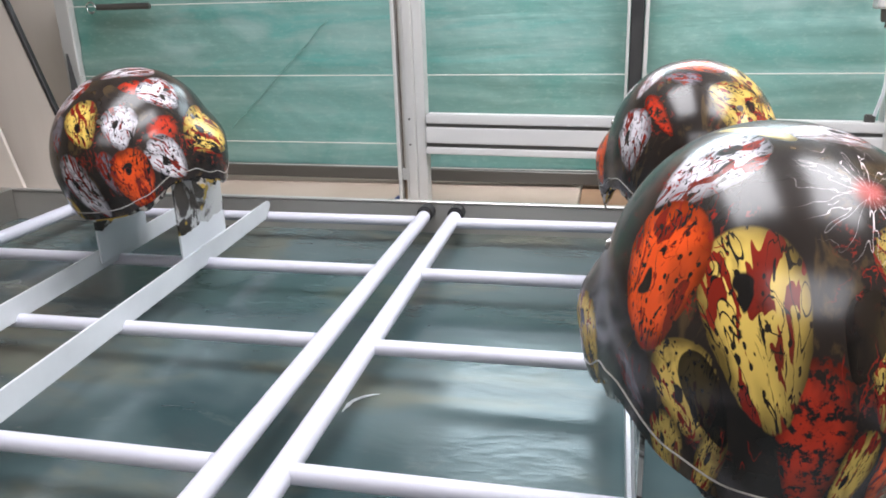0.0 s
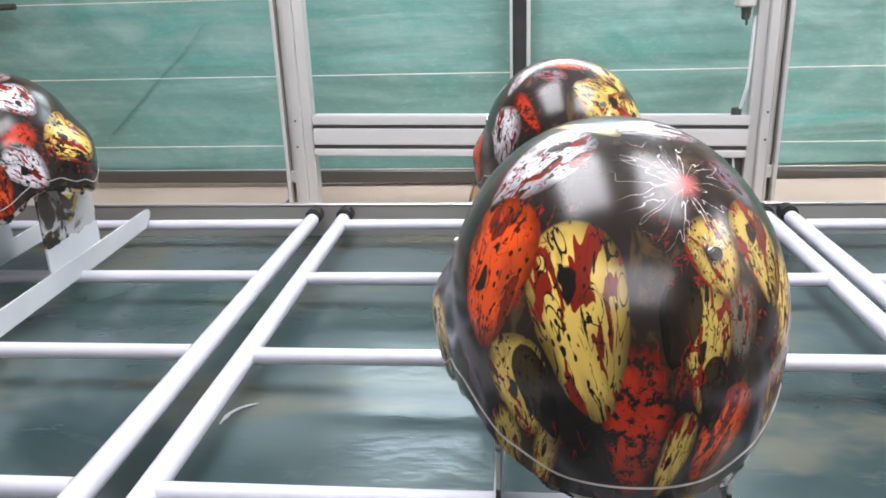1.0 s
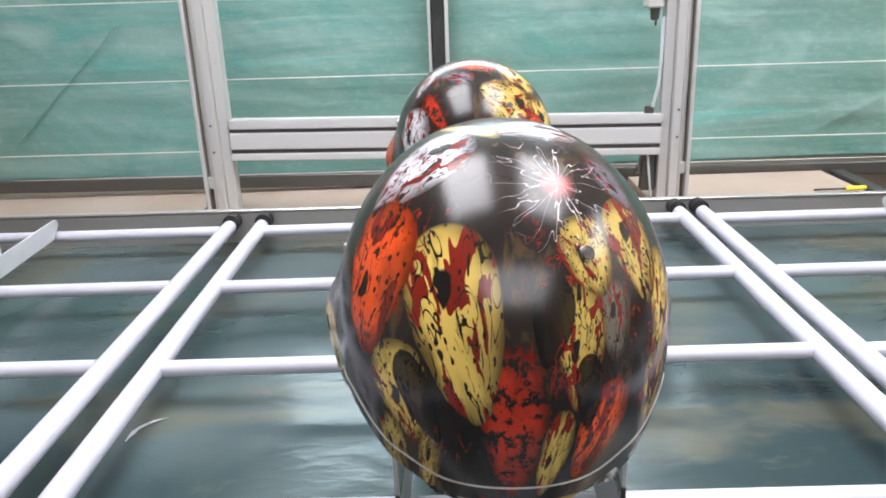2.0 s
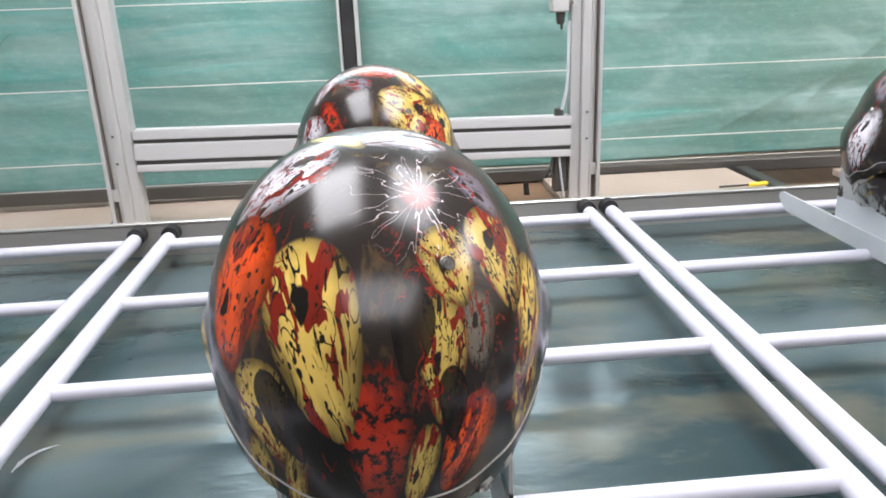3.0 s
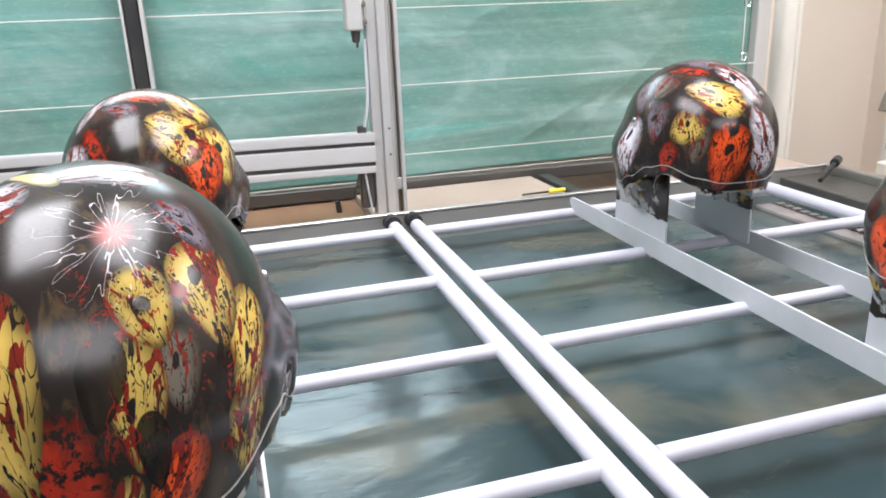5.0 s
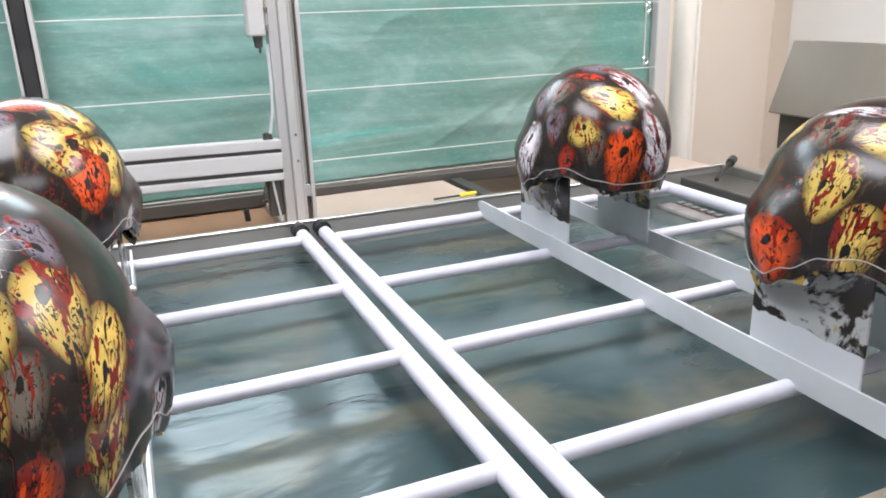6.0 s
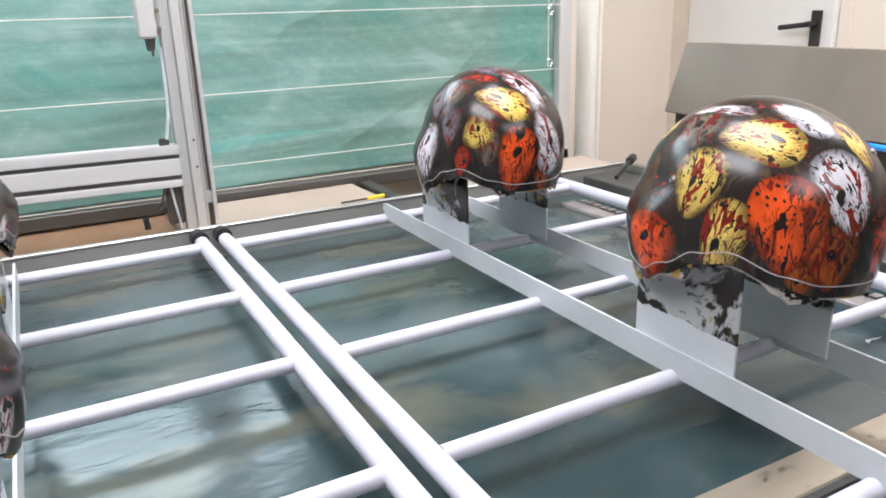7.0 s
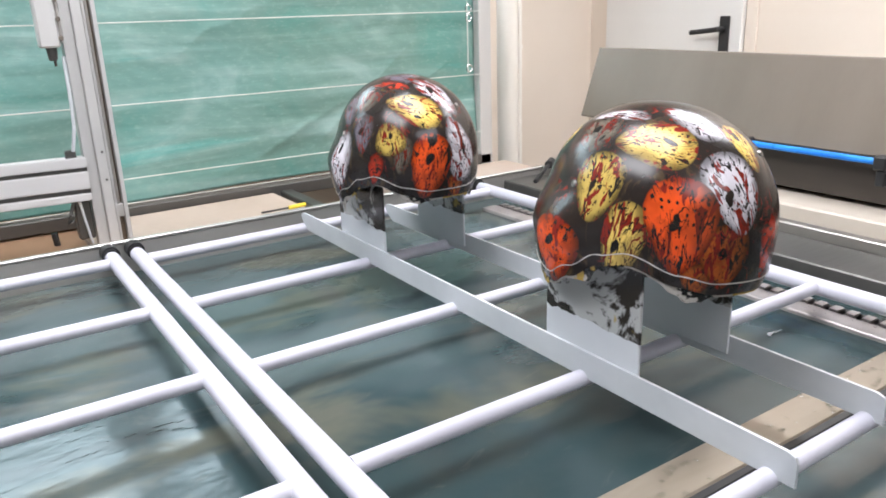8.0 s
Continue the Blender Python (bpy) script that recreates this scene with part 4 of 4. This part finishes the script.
part("wedge", rod((-1.585, -0.034, 1.125), (-1.592, -0.034, 1.24), 0.014, 4, 0, 0.004), BLACK, screen, "black wedge clip")

# ---- east end ----
WEIRM = surface("worn_weir_plate", (0.27, 0.245, 0.235), (0.44, 0.41, 0.40), 0.3, 0.2, 14, 120)
weir = empty("weir", (1.65, 0, 0.849))
# black backing added below the teeth, so that their gaps look dark
part("gap_backing", box(0.046, 0.085, 0.47, 1.56, -0.01, -0.001, 0.002), BLACK, weir, "black backing for the shade between the teeth")
part("plate", box(0.0, 0.045, 0.47, 1.56, -0.006, 0.004, 0.002), WEIRM, weir, "pale scalloped weir plate")
tooth = mesh_of("tooth", box(0.0, 0.030, -0.0122, 0.0122, -0.005, 0.004, 0.0045, 2), WEIRM)
for k in range(38):
    o = new("tooth", tooth)
    o.parent, o.location = weir, (0.0455, 0.485 + k * 0.0285, 0.002)
tagged(weir, "pale toothed overflow weir at the water's edge", "weir")

LIDSHADE = surface("under_lid_shade", (0.045, 0.036, 0.03), (0.085, 0.07, 0.058), 0.42, 0.3, 4, 120, (1, 0.1, 1))
hood = empty("steel_hood", (2.1, 0, 0))
lid = box(0, 0.012, -0.9, 1.62, 0.0, 0.205, 0.002)
lid.transform(pose(-0.035, 0, 1.053, 0, 20, 0))
lid = part("lid", lid, HOODSTEEL, hood)
# dark plate: the shade inside the hood is put into its colour
part("lid_shade", box(0.005, 0.02, -0.9, 1.615, 0.945, 1.05, 0.002), LIDSHADE, hood, "dark plate standing for the shade under the lid")
part("body", box(0.03, 0.45, -0.9, 1.6, 0.0, 0.93, 0.004), HOODCREAM, hood, "cream painted body")
part("top", box(0.021, 0.45, -0.9, 1.615, 0.945, 0.96, 0.003), HOODSTEEL, hood)
part("back", box(0.10, 0.12, -0.9, 1.615, 0.961, 1.24, 0.003), HOODSTEEL, hood)
part("light_ledge", box(-0.09, 0.029, -0.9, 1.55, 0.86, 0.932, 0.004), HOODCREAM, hood, "cream painted ledge")
tagged(hood, "satin steel hood with painted shade under its lid, cream body", "hood")
bt = empty("blue_tube", (2.055, 0, 1.045))
part("tube", rod((0, 0.742, 0.0), (0, 1.035, 0.0), 0.007, 16, 0.002), BLUE, bt)
for y in (1.045, 0.728):
    part("end_fitting", box(-0.013, 0.016, y - 0.014, y + 0.014, -0.016, 0.014, 0.004), BLACK, bt, "black end fitting")
part("bracket", box(-0.008, 0.012, 0.715, 0.735, -0.05, -0.017, 0.003), BLACK, bt, "black hanging bracket")
tagged(bt, "bright blue tube with black fittings under the hood's lid", "tube")
bench = empty("handle_bar", (1.80, 1.50, 0.92))
part("rod", rod((-0.03, -0.02, 0.0), (0.12, 0.09, 0.012), 0.006, 10, 0.002), BLACK, bench)
part("grip", rod((0.10, 0.075, 0.012), (0.14, 0.105, 0.014), 0.012, 12, 0.003), BLACK, bench)
tagged(bench, "black lever resting on the tank's corner", "lever")

# ---- door and pipes on the east wall ----
door = empty("door_1", (X1, 0, 0))
part("leaf", box(-0.03, -0.002, 1.885, 2.62, 0.0, 2.05, 0.003), DOORWHITE, door)
part("frame_edge", box(-0.012, -0.002, 1.83, 1.88, 0.0, 2.1, 0.002), CREAM, door)
handle = part("handle_plate", box(-0.042, -0.031, 1.935, 1.98, 1.08, 1.30, 0.003), BLACK, door, "black handle plate")
part("lever", join(rod((-0.042, 1.96, 1.25), (-0.09, 1.96, 1.25), 0.011, 12, 0.002), rod((-0.088, 1.95, 1.25), (-0.088, 2.085, 1.236), 0.01, 12, 0.003)), BLACK, handle, "black door lever")
tagged(door, "white door with a black lever handle", "door", kind="structure")
for x, r, text in ((2.42, 0.042, "thick white painted downpipe beside the screen"), (2.275, 0.012, "thin white painted pipe beside the screen"), (2.48, 0.012, "thin white painted pipe beside the screen")):
    p = empty("downpipe", (x, 2.42, 0))
    part("pipe", rod((0, 0, 0), (0, 0, CEIL), r, 20), WHITEPIPE, p)
    if r < 0.02:
        part("collar", rod((0, 0, 1.2), (0, 0, 1.215), r * 1.3, 20, 0.002), WHITEPIPE, p)
    tagged(p, text, "pipe", "wall pipes")
tagged(part("wall_return", box(2.25, X1, 2.75, 2.87, 0, CEIL), CREAM), "cream painted wall corner with pipes", "wall", kind="structure")

# ---- film scrap and painted glint on the water ----
def pale_sliver(x, y, length, turn, seed):
    rnd = random.Random(seed)
    bm = bmesh.new()
    rows = []
    for k in range(9):
        f = k / 8
        w = 0.0032 * math.sin(math.pi * (0.1 + 0.85 * f)) * rnd.uniform(0.5, 1.4)
        c = 0.012 * math.sin(3.1 * f + seed)
        rows.append([bm.verts.new((f * length, c + sgn * w, 0.0014 * rnd.random() + h)) for sgn, h in ((-1, 0.0), (1, 0.0), (1, 0.0012), (-1, 0.0012))])
    for r0, r1 in zip(rows, rows[1:]):
        for k in range(4):
            bm.faces.new((r0[k], r0[(k + 1) % 4], r1[(k + 1) % 4], r1[k]))
    bm.faces.new(rows[0])
    bm.faces.new(rows[-1])
    ob = part("pale_sliver", bm, PLATE)
    ob.matrix_world = pose(x, y, WZ + 0.001, 0, 0, turn)
    tagged(ob, "thin pale sliver on water, for a film scrap and a glint", "film scrap", "film scraps")


# first a scrap of film; the second, east sliver paints a glint on the water
for n, (x, y, length, turn) in enumerate(((-0.205, 0.83, 0.065, 56), (1.54, 0.60, 0.03, 40))):
    pale_sliver(x, y, length, turn, n)

# ---- drops on the cross beam ----
rnd = random.Random(5)
bm = bmesh.new()
for k in range(70):
    x, y, r = rnd.uniform(1.0, 1.66), rnd.uniform(0.412, 0.462), rnd.uniform(0.0015, 0.005)
    drop = bmesh.ops.create_icosphere(bm, subdivisions=2, radius=1.0)["verts"]
    sx, sy = r * rnd.uniform(0.8, 1.8), r * rnd.uniform(0.8, 1.4)
    for v in drop:
        v.co = Vector((x + v.co.x * sx, y + v.co.y * sy, 0.852 + v.co.z * r * 0.45))
DROPM, dnt, dbs = material("water_drops")
dbs.inputs["Base Color"].default_value = (0.85, 0.9, 0.9, 1)
dbs.inputs["Roughness"].default_value = 0.03
dbs.inputs["Transmission Weight"].default_value = 1.0
dbs.inputs["IOR"].default_value = 1.33
tagged(part("water_drops", bm, DROPM), "clear water drops on the steel cross beam", "water drops", kind="stuff")
